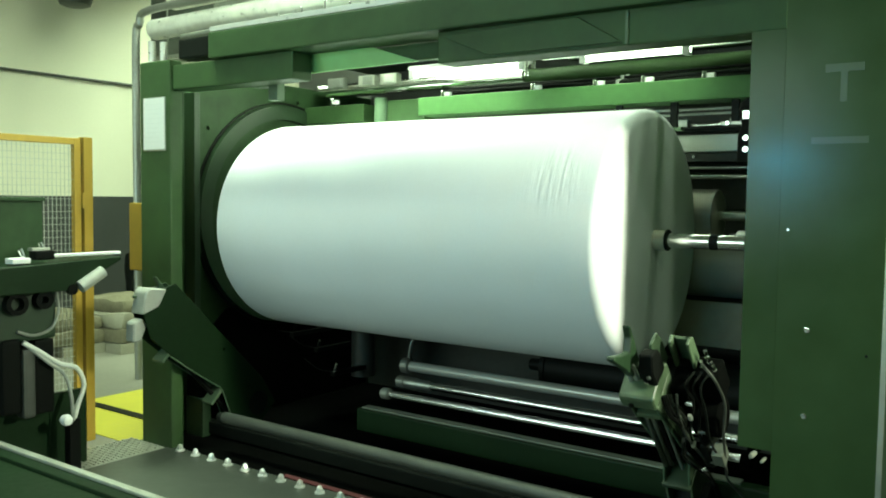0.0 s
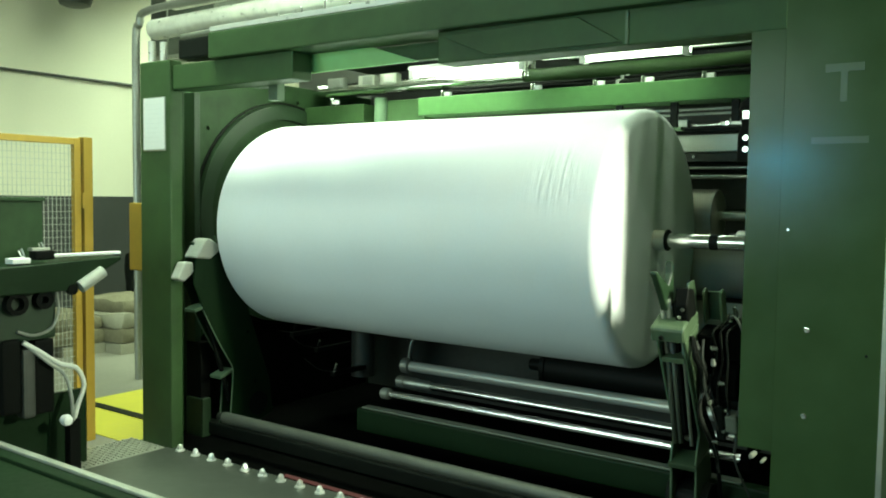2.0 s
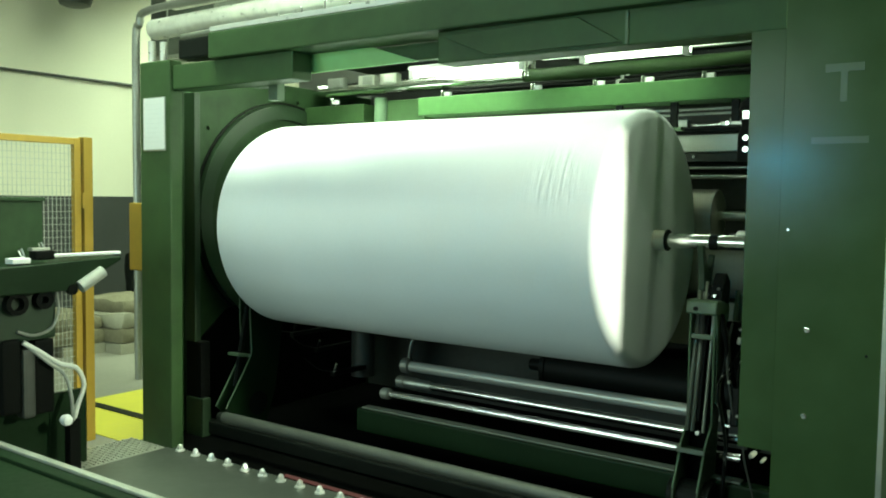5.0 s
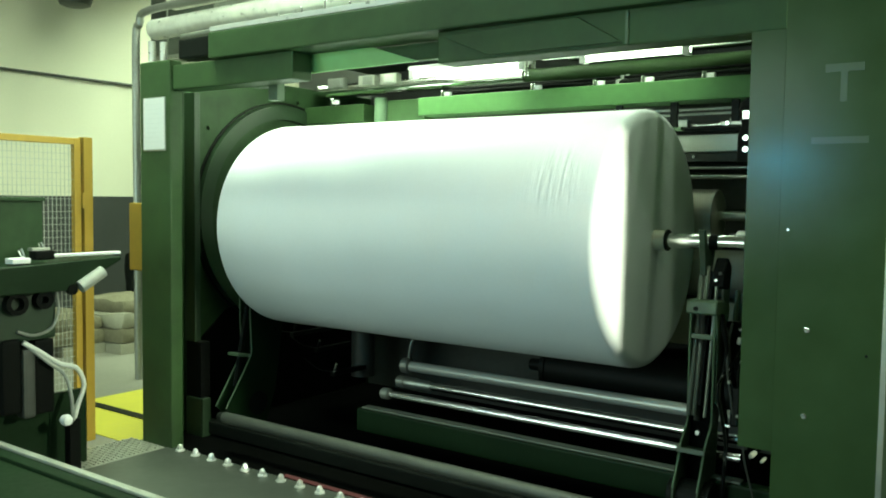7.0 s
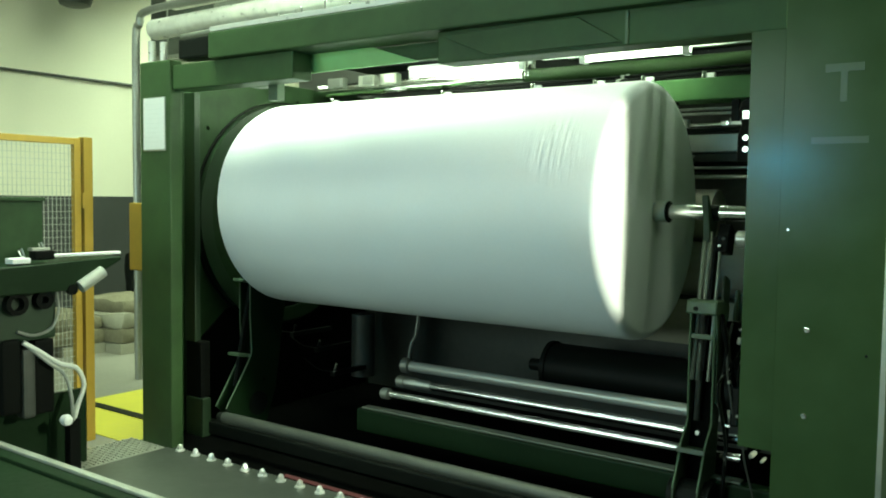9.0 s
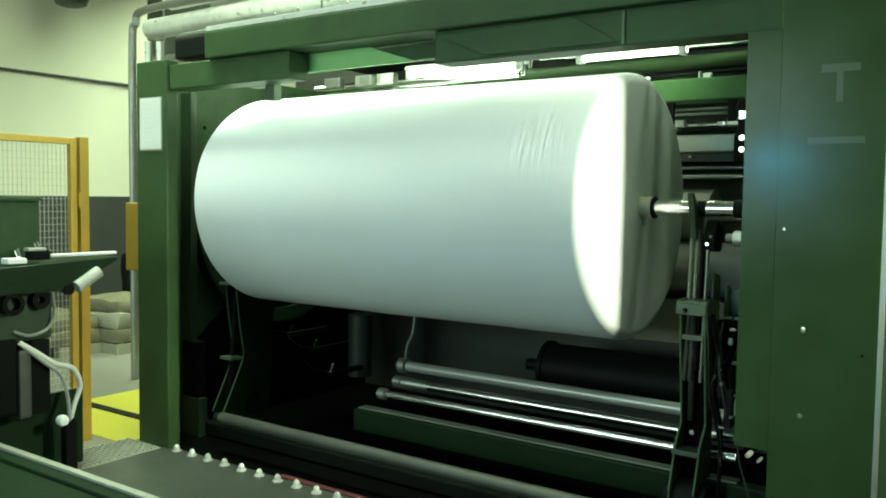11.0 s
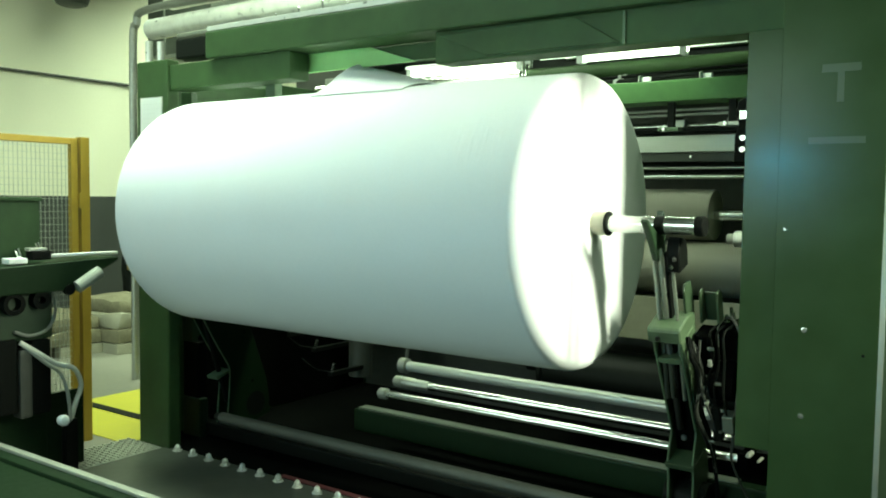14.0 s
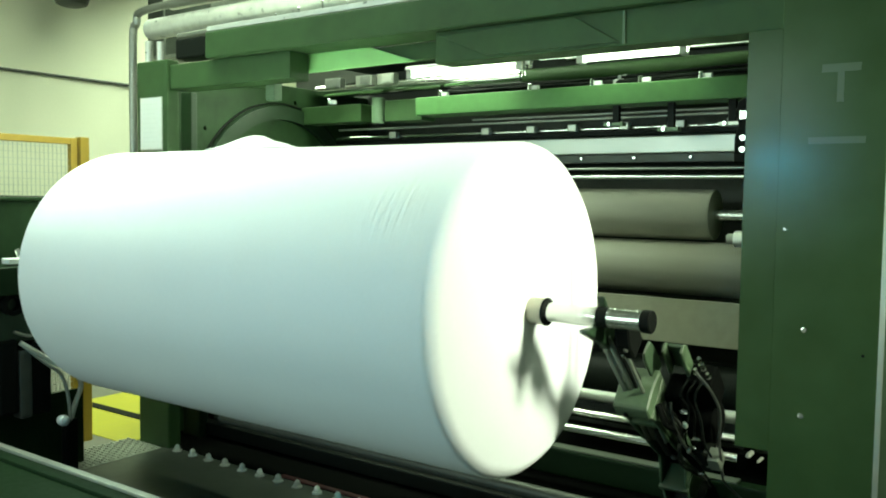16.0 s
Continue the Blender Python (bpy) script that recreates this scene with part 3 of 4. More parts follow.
def arm(x, sign, label, paint):
    a = thing("lowering_arm", label, "lifting arm", (x, *PIVOT), "roll lowering arms")
    outline = [(-0.10, -0.15), (0.09, -0.15), (0.12, 0.12), (0.115, 0.22), (0.10, 0.33), (0.085, 0.9), (-0.09, 0.9), (-0.062, 0.72), (-0.002, 0.42), (0.008, 0.345), (-0.055, 0.25), (-0.07, 0.18), (-0.11, 0.04)]
    for s in (-1, 1):
        part("flange", slab(outline, "x", s * 0.058 - 0.005, s * 0.058 + 0.005, 0.002), paint, a)
        part("edge_strip", hose([(s * 0.058, y - 0.002, z) for y, z in outline[6:]], 0.0055, 6), SAGE, a, "pale strip along the plate edge", True)
    # Web painted black for the shade in the slot between the flanges.
    part("web", slab([(0.045, -0.12), (0.06, -0.12), (0.06, 0.86), (0.045, 0.86)], "x", -0.052, 0.052, 0.002), PIT, a)
    part("head_block", slab([(-0.11, 0.862), (-0.11, 0.92), (-0.10, 0.93), (0.0, 0.945), (0.09, 0.93), (0.09, 0.88), (-0.06, 0.862)], "x", -0.078, 0.07, 0.006), EDGE, a, "sage green cast head")
    part("cheek", slab([(-0.10, 0.862), (0.085, 0.88), (0.075, 0.80), (0.035, 0.62), (0.028, 0.45), (0.005, 0.45), (-0.05, 0.72)], "x", 0.0635, 0.071, 0.002), EDGE, a, "sage green cheek plate")
    part("crosspiece", box(-0.052, 0.052, -0.075, 0.04, 0.745, 0.77, 0.004), EDGE, a)
    part("crosspiece", box(-0.068, 0.068, -0.085, 0.09, 0.205, 0.23, 0.004), paint, a)
    part("cylinder", bar((-0.018, -0.03, 0.86), (-0.018, 0.022, 0.36), 0.015, 16), DULL, a, smooth=True)
    part("bolt", bolt(0.015, 0.014, "y", (-0.012, 0.043, 0.30)), GREY, a)
    part("bolt", bolt(0.011, 0.012, "y", (-0.03, -0.112, 0.885)), DARK, a)
    part("hub", rod(-0.1, 0.1, 0, 0, 0.085), DARK, a)
    o = 0.14 * sign
    # upright rear plate and the open channel beside it
    part("rear_plate", slab([(0.05, 0.88), (0.15, 0.88), (0.15, 1.0), (0.135, 1.06), (0.065, 1.07), (0.05, 1.04)], "x", 0.035, 0.047, 0.003), paint, a)
    for x in (0.085, 0.16):
        part("channel_fin", slab([(0.12, 0.86), (0.185, 0.86), (0.185, 0.99), (0.165, 1.015), (0.125, 1.01)], "x", x - 0.006, x + 0.006, 0.003), EDGE, a, "channel fin painted pale for its lit edge")
    part("channel_back", box(0.091, 0.154, 0.165, 0.18, 0.86, 0.995, 0.003), paint, a)
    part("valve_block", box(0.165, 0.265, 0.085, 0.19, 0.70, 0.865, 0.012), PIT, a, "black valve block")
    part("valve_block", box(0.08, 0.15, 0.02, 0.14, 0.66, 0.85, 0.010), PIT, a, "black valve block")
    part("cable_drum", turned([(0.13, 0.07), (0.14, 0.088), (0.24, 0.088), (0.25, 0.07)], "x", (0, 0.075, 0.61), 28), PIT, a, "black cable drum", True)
    part("bracket", slab([(-0.03, 0.36), (0.07, 0.36), (0.09, 0.52), (-0.04, 0.54)], "x", o + 0.01, o + 0.05, 0.006), DARK, a)
    for h, r, m in ((0.0, 0.009, BLACK), (0.03, 0.008, DULL), (-0.02, 0.010, BLACK), (0.05, 0.006, DARK)):
        part("hose", hose([(0.078, -0.02 + h, 0.85 - h), (0.10, -0.055 + h, 0.79), (0.115, -0.03 + h, 0.68 - h), (0.10, -0.04 - h, 0.52), (0.14, -0.02, 0.3 - h), (0.13, 0.03, -0.1)], r, 7), m, a, smooth=True)
    for k in range(10):
        u = 0.5 + 0.5 * math.sin(k * 2.4)
        part("fitting", turned([(-0.02, 0.006), (-0.012, 0.009 + 0.003 * u), (0.012, 0.008)], "xyz"[k % 3], (0.10 + 0.10 * u, -0.045 + 0.03 * (k % 2), 0.36 + 0.05 * k), 7), (STEEL, FORK, ZINC)[k % 3], a)
    for x, y, z in ((0.195, 0.13, 0.875), (0.22, 0.15, 0.88), (0.245, 0.12, 0.872), (0.205, 0.17, 0.885)):
        part("hose_fitting", turned([(0, 0.009), (0.014, 0.012), (0.02, 0.008), (0.04 + z - 0.87, 0.008)], "z", (x, y, z - 0.012), 8), STEEL, a)
    part("cable_loop", hose([(0.20, 0.12, 0.90), (0.235, 0.08, 0.92), (0.27, 0.06, 0.86), (0.28, 0.05, 0.74), (0.262, 0.0, 0.60), (0.25, -0.02, 0.48), (0.22, -0.01, 0.30)], 0.006, 7), DULL, a, smooth=True)
    part("cable_loop", hose([(0.115, 0.0, 0.84), (0.118, -0.04, 0.76), (0.125, -0.05, 0.62), (0.15, -0.045, 0.50), (0.165, -0.02, 0.38)], 0.006, 7), DULL, a, smooth=True)
    part("cable_loop", hose([(0.21, -0.02, 0.50), (0.24, -0.03, 0.38), (0.22, -0.01, 0.25), (0.28, 0.0, 0.05)], 0.005, 7), DULL, a, smooth=True)
    for k in range(3):
        part("air_line", hose([(0.17 + 0.03 * k, 0.10, 0.875), (0.15 + 0.03 * k, 0.03, 0.86), (0.155 + 0.03 * k, 0.04 - 0.02 * k, 0.74), (0.13 + 0.04 * k, -0.03, 0.60), (0.16 + 0.03 * k, -0.03, 0.47)], 0.005, 6), (DARK, BLACK, DARK)[k], a, smooth=True)
    part("valve_cap", box(0.20, 0.25, -0.05, 0.02, 0.42, 0.50, 0.008), FORK, a)
    return a, add_fork(a, sign, paint)


def add_fork(a, sign, paint):
    f = new("fork")
    f.parent = a
    part("rod", bar((-0.043, -0.03, 0.55), (-0.043, -0.03, 1.27), 0.011, 14), FORK, f, smooth=True)
    part("rod", bar((-0.02, -0.02, 0.55), (-0.02, -0.02, 1.27), 0.011, 14), FORK, f, smooth=True)
    part("guide_plate", box(-0.006, 0.008, -0.02, 0.03, 0.6, 1.25, 0.003), BLACK, f)
    part("thin_rod", post(0.034 * sign, -0.03, 0.55, 1.22, 0.008), FORK, f, smooth=True)
    part("hook", slab([(-0.125, 1.43), (-0.072, 1.31), (-0.04, 1.22), (0.04, 1.22), (0.062, 1.34), (0.07, 1.41), (0.06, 1.415), (0.045, 1.365), (0.0, 1.327), (-0.045, 1.365), (-0.113, 1.437)], "x", -0.05, -0.018, 0.004), MOSS, f)
    part("hook_lock", slab([(-0.04, 1.17), (0.06, 1.17), (0.07, 1.25), (0.06, 1.29), (0.0, 1.32), (-0.04, 1.25)], "x", 0.012 if sign > 0 else -0.07, 0.07 if sign > 0 else -0.012, 0.006), BLACK, f)
    part("bolt", bolt(0.011, 0.012, "y", (0.034 * sign, -0.042, 1.20)), STEEL, f)
    part("bolt", bolt(0.009, 0.010, "y", (0.05 * sign, -0.042, 1.235)), DULL, f)
    return f


def wide_arm(x, label, paint):
    """The broad box arm: two side plates with a joggled front edge, an open slot between them and a plated head."""
    a = thing("lowering_arm", label, "lifting arm", (x, *PIVOT), "roll lowering arms")
    outline = [(-0.27, -0.04), (-0.19, -0.10), (0.10, -0.12), (0.14, 0.10), (0.12, 0.55), (0.10, 1.08), (-0.08, 1.18), (-0.18, 1.11), (-0.245, 0.97), (-0.225, 0.78), (-0.185, 0.58), (-0.145, 0.42), (-0.125, 0.34), (-0.14, 0.27)]
    for s in (-1, 1):
        part("side_plate", slab(outline, "x", s * 0.048 - 0.006, s * 0.048 + 0.006, 0.003), paint, a)
        part("edge_strip", hose([(s * 0.05, y, z) for y, z in [(-0.272, -0.04), (-0.143, 0.27), (-0.128, 0.34), (-0.148, 0.42), (-0.188, 0.58), (-0.228, 0.78)]], 0.0045, 6), SAGE, a, "pale strip along the plate edge", True)
    # Dark web paints in the shade inside the open slot.
    part("web", slab([(-0.11, -0.06), (-0.06, -0.06), (-0.02, 0.35), (-0.08, 0.92), (-0.13, 0.90), (-0.07, 0.35)], "x", -0.041, 0.041, 0.002), DARK, a)
    part("head_plate", slab([(-0.19, 1.12), (-0.085, 1.20), (-0.05, 1.20), (0.03, 1.105), (-0.08, 1.07)], "x", -0.056, 0.064, 0.008), DUSTY, a, "pale worn head plate")
    part("step_plate", box(-0.05, 0.05, -0.24, -0.12, 0.30, 0.32, 0.003), SAGE, a)
    part("step_plate", box(-0.05, 0.05, -0.29, -0.2, 0.79, 0.81, 0.003), SAGE, a)
    part("head_cap", slab([(-0.33, 1.03), (-0.29, 0.995), (-0.20, 1.03), (-0.19, 1.09), (-0.25, 1.11)], "x", -0.05, 0.03, 0.008), DUSTY, a, "pale worn cap")
    part("bolt", bolt(0.012, 0.012, "x", (0.054, 0.06, 0.50)), STEEL, a)
    part("bolt", bolt(0.012, 0.012, "x", (0.054, 0.02, 0.16)), STEEL, a)
    part("hub", rod(-0.055, 0.055, 0, 0, 0.085), DARK, a)
    part("cylinder", turned([(0.1, 0.016), (0.84, 0.016)], "z", (-0.01, -0.17, 0), n=16), DARK, a, smooth=True)
    return a, add_fork(a, -1, paint)


arm_r, fork_r = arm(-1.30, 1, "grey-green steel lowering arm with forked end", ARMS)
# Left arm takes the darkened green, as the key light misses it.
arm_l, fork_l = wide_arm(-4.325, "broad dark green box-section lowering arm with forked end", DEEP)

# ---- under the roll ----


def guide_rod(x0, y, z, r, mat, label):
    t = thing("guide_rod", label, "rod", (0, y, z), "guide rods")
    part("rod", rod(x0, -1.13, 0, 0, r), mat, t, smooth=True)
    part("end_bearing", box(-1.13, -1.08, -r * 1.6, r * 1.6, -0.6 * r - 0.03, r * 1.6, 0.006), PIT, t, "black end bearing")
    part("coupling", turned([(x0 - 0.03, r * 1.1), (x0 - 0.02, r * 1.5), (x0 + 0.03, r * 1.5), (x0 + 0.04, r)], "x", n=20), ZINC, t, smooth=True)
    return t


guide_rod(-3.36, 4.35, 0.50, 0.033, ALU, "dull steel guide rod under the roll")
guide_rod(-3.30, 4.22, 0.425, 0.024, ROD, "polished steel guide rod under the roll")
guide_rod(-3.33, 4.10, 0.365, 0.023, ROD, "polished steel guide rod under the roll")
clutch = thing("rod_sleeve", "ribbed steel sleeve on the guide rod", "sleeve", (-3.16, 4.22, 0.425))
part("sleeve", turned([(-0.11, 0.026), (-0.1, 0.036), (-0.02, 0.036), (-0.01, 0.031), (0.08, 0.031), (0.1, 0.026)], "x", n=24), GREY, clutch, smooth=True)
foot = thing("foot_tube", "dull steel tube across the foot of the machine", "tube", (0, 3.42, 0.235))
part("tube", rod(-4.05, -0.82, 0, 0, 0.034), DULL, foot, smooth=True)
part("end_plug", rod(-4.10, -4.05, 0, 0, 0.024), DARK, foot)
drum = thing("lower_drum", "dark steel drum deep under the roll", "drum", (0, 4.92, 0.50))
# Barrel and rim near-black, so the drum sinks into the shade.
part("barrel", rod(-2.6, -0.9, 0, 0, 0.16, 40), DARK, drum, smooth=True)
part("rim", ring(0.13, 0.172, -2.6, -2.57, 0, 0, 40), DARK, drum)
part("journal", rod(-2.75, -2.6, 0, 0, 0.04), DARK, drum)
brace = thing("brace_rod", "thin bent steel brace rod", "rod")
part("rod", hose([(-3.42, 4.45, 0.50), (-3.40, 4.45, 0.62), (-3.36, 4.45, 0.70), (-3.33, 4.45, 0.9)], 0.012, 8), GREY, brace, smooth=True)
for x, y, z in ((-4.3, 4.5, 0.52), (-3.95, 4.3, 0.42), (-4.5, 4.45, 0.62)):
    v = thing("grease_nipple", "small bright grease fitting in the dark machine", "fitting", (x, y, z), "grease fittings")
    part("body", bar((0, 0, -0.03), (0.02, 0, 0.03), 0.012, 8), STEEL, v)
    part("line", hose([(0, 0, -0.03), (-0.15, 0, -0.03), (-0.3, 0.02, 0.02)], 0.004, 6), DARK, v)
    part("saddle", box(-0.02, 0.02, -0.02, 0.4, -0.06, -0.03, 0.003), DARK, v)
# Floor sheet blackened for the shade under the machine.
solo("machine_pit", box(-4.659, -0.84, 3.335, 5.5, 0.0, 0.008, 0), PIT, "steel floor under the machine, blackened for shade", kind="structure")

# ---- platform, grating and near guard ----
platform = thing("platform", "dull grey-green steel platform in front of the winder", "platform")
part("deck", box(-4.44, 0.5, 2.06, 3.328, 0.0, 0.008, 0.002), SHEET, platform)
part("red_strip", box(-3.46, -2.5, 3.331, 3.372, 0.009, 0.014, 0.002), RED, platform, "thin dull red strip")
stud_mesh = mesh("stud", turned([(0, 0.030), (0.008, 0.030), (0.010, 0.018), (0.026, 0.018), (0.036, 0.013), (0.042, 0.005)], "z", n=6), STUD)
for k in range(16):
    o = new("stud", stud_mesh)
    o.parent = platform
    o.matrix_basis = pose(-4.312 + 0.151 * k, 3.293 - 0.003 * k, 0.008, 0, 0, 17 * k)
grate = thing("floor_grating", "galvanised floor grating beside the column", "grating")
part("border", box(-4.80, -4.455, 2.60, 3.285, 0.0, 0.006, 0.001), ZINC, grate)
cells = bmesh.new()
for i in range(12):
    for k in range(22):
        x, y = -4.785 + 0.027 * i, 2.625 + 0.03 * k
        a = 0.5 if (i + k) % 2 else -0.5
        box(x, x + 0.018, y + 0.005, y + 0.016, 0.006, 0.012 + 0.004 * ((i + k) % 2), 0, cells)
tagged(part("tread", cells, ZINC, grate), kind="stuff")
guard = thing("near_guard", "dark green low steel guard with a pale top edge", "guard")
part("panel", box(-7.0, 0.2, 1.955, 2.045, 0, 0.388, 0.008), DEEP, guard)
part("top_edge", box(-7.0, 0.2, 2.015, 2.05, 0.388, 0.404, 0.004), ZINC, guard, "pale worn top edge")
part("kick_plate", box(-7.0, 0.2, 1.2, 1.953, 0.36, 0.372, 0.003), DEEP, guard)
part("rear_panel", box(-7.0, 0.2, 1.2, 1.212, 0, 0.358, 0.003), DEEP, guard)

# ---- fence ----
fence = thing("safety_fence", "yellow framed wire mesh safety fence", "fence", (-4.99, 0, 0))
part("post", box(-0.03, 0.03, 3.07, 3.13, 0, 1.95, 0.004), YELLOW, fence)
part("panel_frame", box(-0.02, 0.02, 3.01, 3.055, 0.1, 1.94, 0.004), YELLOW, fence)
part("panel_frame", box(-0.02, 0.02, 1.55, 3.01, 1.90, 1.94, 0.004), YELLOW, fence)
part("panel_frame", box(-0.02, 0.02, 1.55, 3.01, 0.08, 0.11, 0.004), YELLOW, fence)
part("post", box(-0.03, 0.03, 1.49, 1.55, 0, 1.95, 0.004), YELLOW, fence)
part("hinge_plate", box(-0.035, 0.035, 3.055, 3.07, 1.5, 1.6, 0.003), YELLOW, fence)
wires = bmesh.new()
for k in range(52):
    box(-0.0015, 0.0015, 1.58 + 0.0275 * k, 1.583 + 0.0275 * k, 0.14, 1.90, 0, wires)
for k in range(44):
    box(0.0015, 0.004, 1.55, 3.01, 0.16 + 0.04 * k, 0.1625 + 0.04 * k, 0, wires)
tagged(part("wire_mesh", wires, ZINC, fence, "fine wire mesh"), kind="stuff")

# ---- control desk by the fence ----
cabinet = thing("green_cabinet", "dark green steel cabinet behind the control desk", "cabinet")
part("body", box(-4.90, -4.62, 1.6, 2.605, 0, 1.55, 0.01), SIDE, cabinet)
part("lid", box(-4.91, -4.61, 1.59, 2.615, 1.55, 1.57, 0.005), SIDE, cabinet)
desk = thing("control_desk", "dark green control desk with hoses and black boxes", "desk")
part("desk_top", slab([(2.05, 1.20), (2.05, 1.06), (2.62, 1.06), (2.93, 1.215), (2.93, 1.235)], "x", -4.60, -4.36, 0.006), DEEP, desk)
part("front_lip", bar((-4.35, 2.66, 1.075), (-4.35, 2.80, 1.155), 0.035, 14), DUSTY, desk, "pale grey handle bar")
part("white_rail", box(-4.44, -4.40, 2.48, 2.95, 1.245, 1.262, 0.004), WHITE, desk, "white edge rail")
part("white_block", box(-4.46, -4.38, 2.30, 2.40, 1.22, 1.25, 0.006), WHITE, desk)
part("clamp", bar((-4.42, 2.38, 1.25), (-4.42, 2.36, 1.30), 0.012, 8), STEEL, desk)
part("clamp", bar((-4.42, 2.50, 1.26), (-4.42, 2.47, 1.33), 0.012, 8), STEEL, desk)
part("clamp_plate", box(-4.45, -4.40, 2.42, 2.52, 1.285, 1.30, 0.003), ZINC, desk)
part("clamp_base", box(-4.46, -4.39, 2.43, 2.54, 1.235, 1.285, 0.01), BLACK, desk)
part("pedestal", box(-4.58, -4.42, 2.2, 2.56, 0.80, 1.06, 0.02), MOSS, desk)
part("cable_ring", ring(0.035, 0.06, -4.42, -4.37, 2.32, 1.01, 24), BLACK, desk, smooth=True)
part("cable_ring", ring(0.02, 0.05, -4.42, -4.37, 2.47, 1.02, 24), BLACK, desk, smooth=True)
part("knob", turned([(-0.02, 0.02), (0.0, 0.03), (0.03, 0.03)], "x", (-4.38, 2.62, 1.065), 14), BLACK, desk)
part("black_box", box(-4.55, -4.40, 2.25, 2.35, 0.42, 0.82, 0.015), BLACK, desk)
part("black_box", box(-4.56, -4.41, 2.43, 2.54, 0.39, 0.80, 0.015), BLACK, desk)
part("back_box", box(-4.60, -4.56, 2.15, 2.60, 0.0, 1.0, 0.01), DEEP, desk)
part("pale_canister", box(-4.48, -4.39, 2.355, 2.425, 0.385, 0.76, 0.02), DULL, desk)
for pts, r, m in (([(-4.40, 2.36, 0.80), (-4.38, 2.44, 0.74), (-4.38, 2.55, 0.66), (-4.38, 2.65, 0.62), (-4.38, 2.695, 0.52), (-4.38, 2.66, 0.42), (-4.38, 2.63, 0.33)], 0.014, HOSE),
                  ([(-4.40, 2.38, 0.78), (-4.37, 2.48, 0.68), (-4.37, 2.57, 0.60), (-4.37, 2.61, 0.48), (-4.37, 2.625, 0.33)], 0.010, DUSTY),
                  ([(-4.40, 2.33, 0.86), (-4.40, 2.42, 0.83), (-4.40, 2.52, 0.86), (-4.40, 2.56, 0.95), (-4.40, 2.55, 1.05)], 0.009, GREY)):
    part("hose", hose(pts, r, 10), m, desk, smooth=True)
part("side_panel", box(-4.60, -4.575, 2.602, 2.83, 0.0, 0.45, 0.005), DEEP, desk)
part("black_leg", box(-4.42, -4.36, 2.595, 2.665, 0.0, 0.34, 0.012), BLACK, desk)
part("white_knob", turned([(-0.03, 0.012), (-0.025, 0.026), (0.0, 0.032), (0.022, 0.026), (0.03, 0.01)], "x", (-4.36, 2.575, 0.343), 18), WHITE, desk, smooth=True)
part("knob_stem", bar((-4.40, 2.575, 0.343), (-4.40, 2.60, 0.30), 0.01, 8), STEEL, desk)

# ---- behind the fence ----


def sack(x0, x1, y0, y1, z0, z1, seed):
    """A slumped soft sack."""
    bm = box(x0, x1, y0, y1, z0, z1, 0.05)
    bmesh.ops.subdivide_edges(bm, edges=[e for e in bm.edges if e.calc_length() > 0.15], cuts=7, use_grid_fill=True)
    for v in bm.verts:
        n = noise.noise(v.co * 3.5 + Vector((seed, 0, 0)))
        v.co += Vector((0.05 * n, 0.05 * noise.noise(v.co * 4 + Vector((0, seed, 0))), 0.05 * n if v.co.z > (z0 + z1) / 2 else 0))
    return bm


def stack(x, y, label, mats):
    t = thing("stacked_goods", label, "pallet load", (x, y, 0), "stored goods")
    for k in range(3):
        part("board", box(-0.45, 0.45, -0.4 + 0.3 * k, -0.2 + 0.3 * k, 0.0, 0.1, 0.004), TAN, t)
    for k, m in enumerate(mats):
        part("sack", sack(-0.45 + 0.05 * k, 0.45 - 0.03 * k, -0.42 + 0.04 * k, 0.42 - 0.07 * k, 0.1 + 0.14 * k, 0.25 + 0.14 * k, 3.7 * k + x), m, t, smooth=True)
    return t


stack(-7.85, 5.35, "slumped dusty tan sacks on a wooden pallet", [BURLAP, TAN, BURLAP])
stack(-8.1, 4.6, "slumped dusty tan sacks on a wooden pallet", [BURLAP, BURLAP])
cart = thing("hand_cart", "dark machine part standing by the wall", "machine")
part("body", sack(-8.5, -8.3, 5.72, 6.02, 0.35, 0.92, 9.1), DARK, cart)
part("bracket", bar((-8.35, 5.85, 0.85), (-8.3, 5.9, 1.12), 0.025), ZINC, cart)
part("leg", box(-8.46, -8.34, 5.78, 5.96, 0.0, 0.38, 0.02), DARK, cart)

# ---- a screen across from the column, seen in its paint ----
screen = thing("wall_screen", "glowing blue screen on a stand", "screen", (-1.75, -0.6, 1.90))
part("panel", box(-0.16, 0.16, 0.0, 0.01, -0.11, 0.11, 0), glow("blue_screen", (0.09, 0.58, 0.85), 64.0), screen)
part("case", box(-0.18, 0.18, -0.05, -0.001, -0.13, 0.13, 0.01), BLACK, screen)
part("stand", post(0, -0.025, -1.95, -0.1, 0.02), DARK, screen)


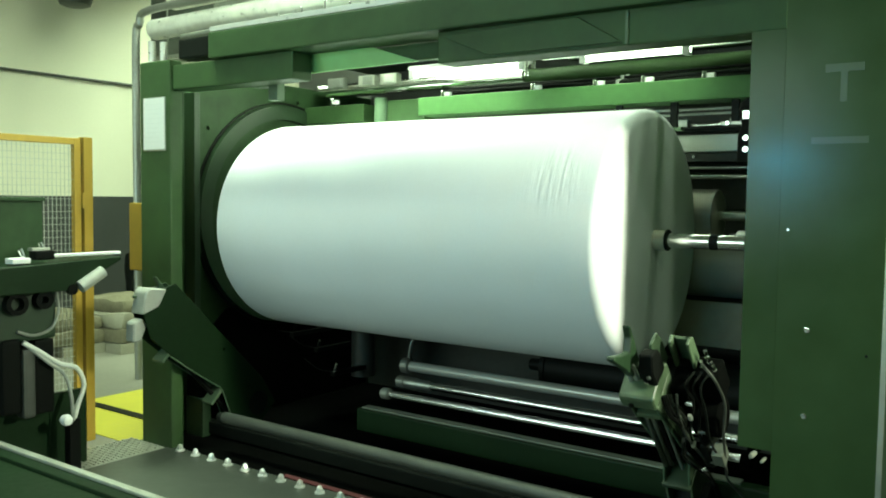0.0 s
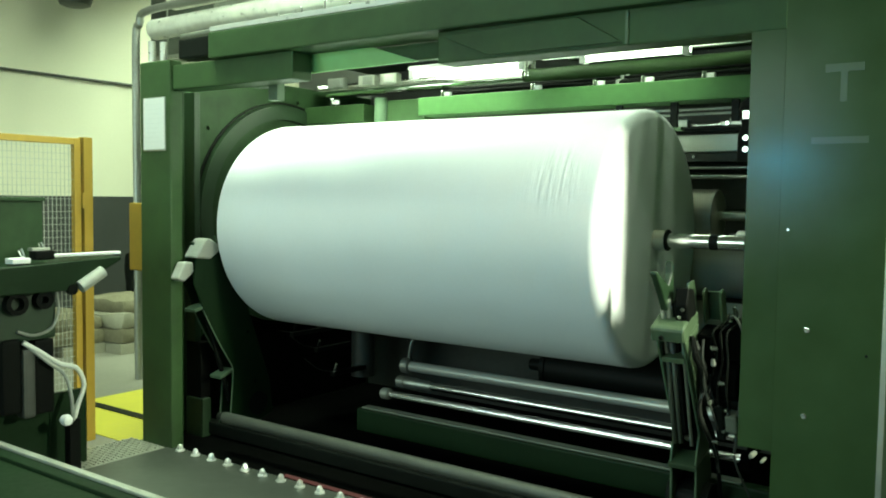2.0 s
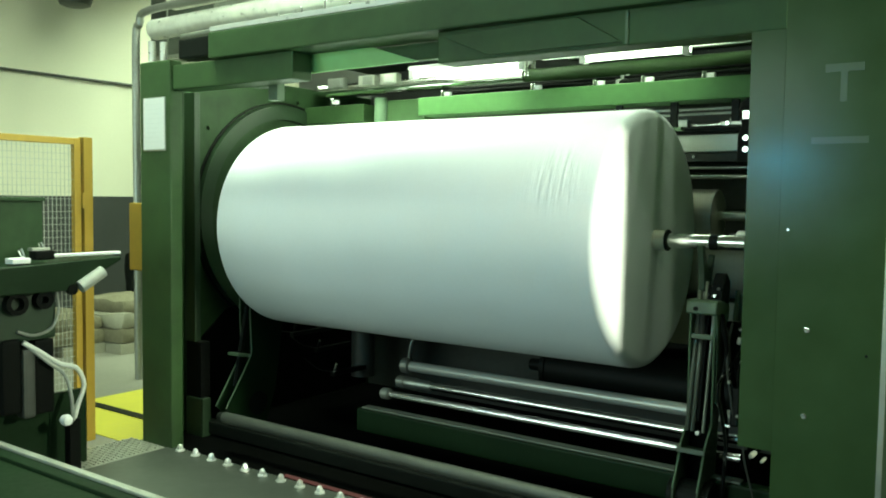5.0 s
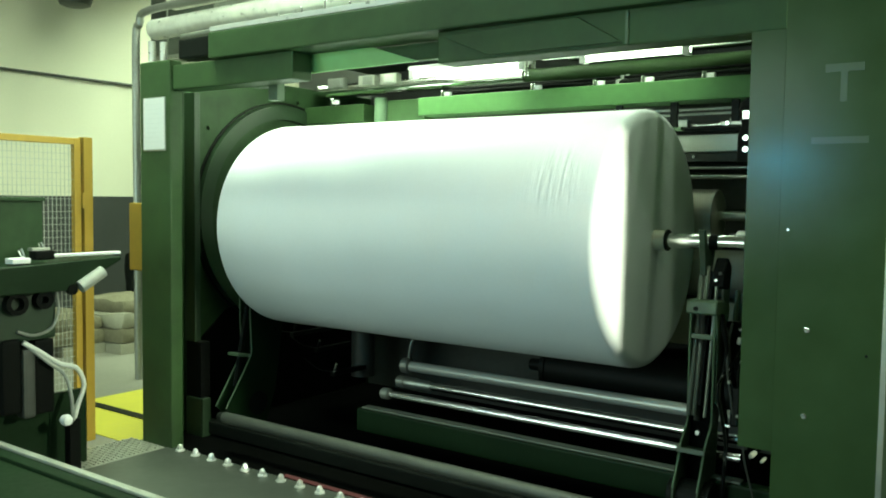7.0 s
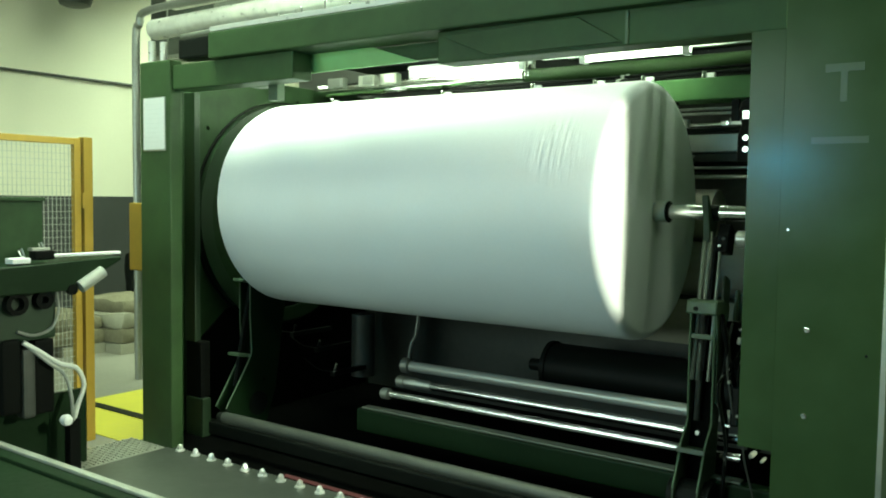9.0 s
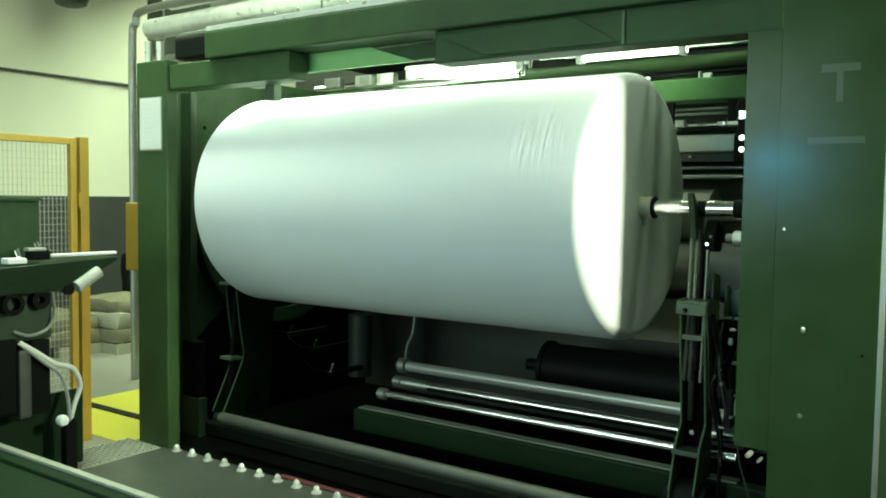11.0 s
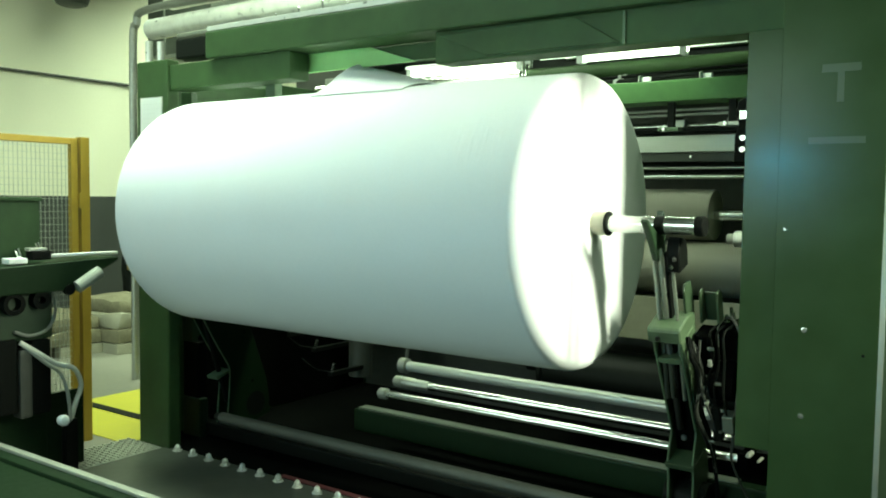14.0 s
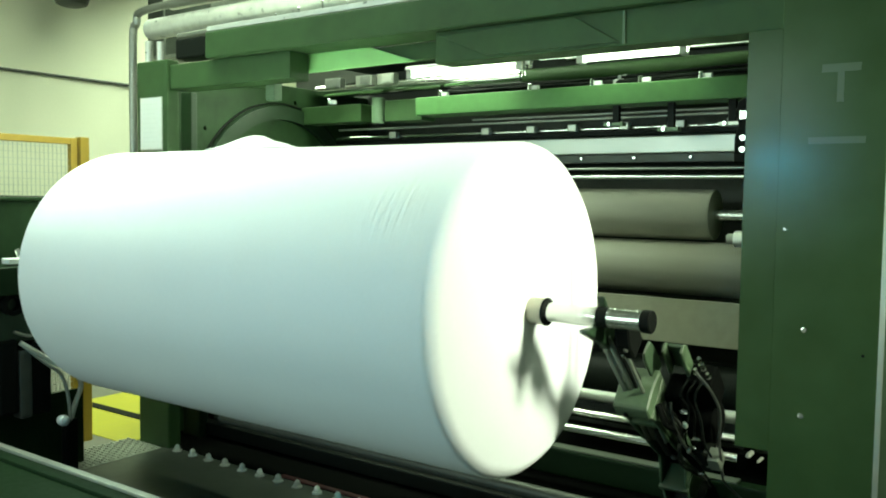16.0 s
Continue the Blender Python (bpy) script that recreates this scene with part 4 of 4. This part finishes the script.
# ---- movement ----
ARM_ROWS = [(0, 42.9), (0.5, 36.9), (1, 30.3), (1.5, 24.4), (2, 17.8), (2.5, 11.3), (3, 5.6), (3.5, 0.3), (4, -6.9), (4.3, -9.7), (4.7, -11.1), (5.2, -11.24),
            (9.3, -11.24), (10.0, -10.7), (10.6, -7.7), (11.0, -4.9), (11.5, -1.34), (12, 2.52), (12.5, 6.24), (13, 10.2), (13.5, 13.9), (14, 18.4), (14.5, 23.2), (15, 29.3), (15.5, 36.55), (16, 45.7)]
FORK_DOWN = -0.242
FORK_ROWS = [(0, FORK_DOWN), (6.3, FORK_DOWN), (6.55, -0.228), (7.0, -0.168)]
LIFT_ROWS = [(0, -0.144), (7.1, -0.144), (7.5, -0.112), (8, -0.039), (8.4, -0.002), (8.6, 0), (11, 0), (13.0, -0.004), (15, -0.005), (16, 0.008)]
REACH = 1.370


def roll_turn(t):
    """The roll turns back a little on the arms as they come down."""
    return float(np.interp(t, [11, 16], [0, -12]))


def motions():
    for a, x in ((arm_r, -1.30), (arm_l, -4.325)):
        walk(a, [(t, pose(x, *PIVOT, d)) for t, d in ARM_ROWS])
    for f in (fork_r, fork_l):
        walk(f, [(t, pose(0, 0, d)) for t, d in FORK_ROWS + LIFT_ROWS[2:]])
    rows = [(t, pose(ROLL_X, PIVOT[0] + 0.267 - 0.005 * (d < -0.1), 1.544 + d)) for t, d in LIFT_ROWS if t < 9]
    for t, d in ARM_ROWS:
        if t > 9:
            reach = REACH + np.interp(t, [q[0] for q in LIFT_ROWS], [q[1] for q in LIFT_ROWS])
            rows.append((t, pose(ROLL_X, PIVOT[0] - reach * math.sin(radians(d)), PIVOT[1] + reach * math.cos(radians(d)), roll_turn(t))))
    walk(roll, rows)
    walk(loose_tail, [(t, pose(x, 0, 0, d - roll_turn(t))) for t, d, x in ((0, -60, 0.3), (12.5, -60, 0.3), (13.5, -22, 0.25), (14, 25, 0.36), (14.5, 23, 0.30), (15, 15, 0.15), (15.5, 10, 0.03), (16, 4, -0.07))])


motions()
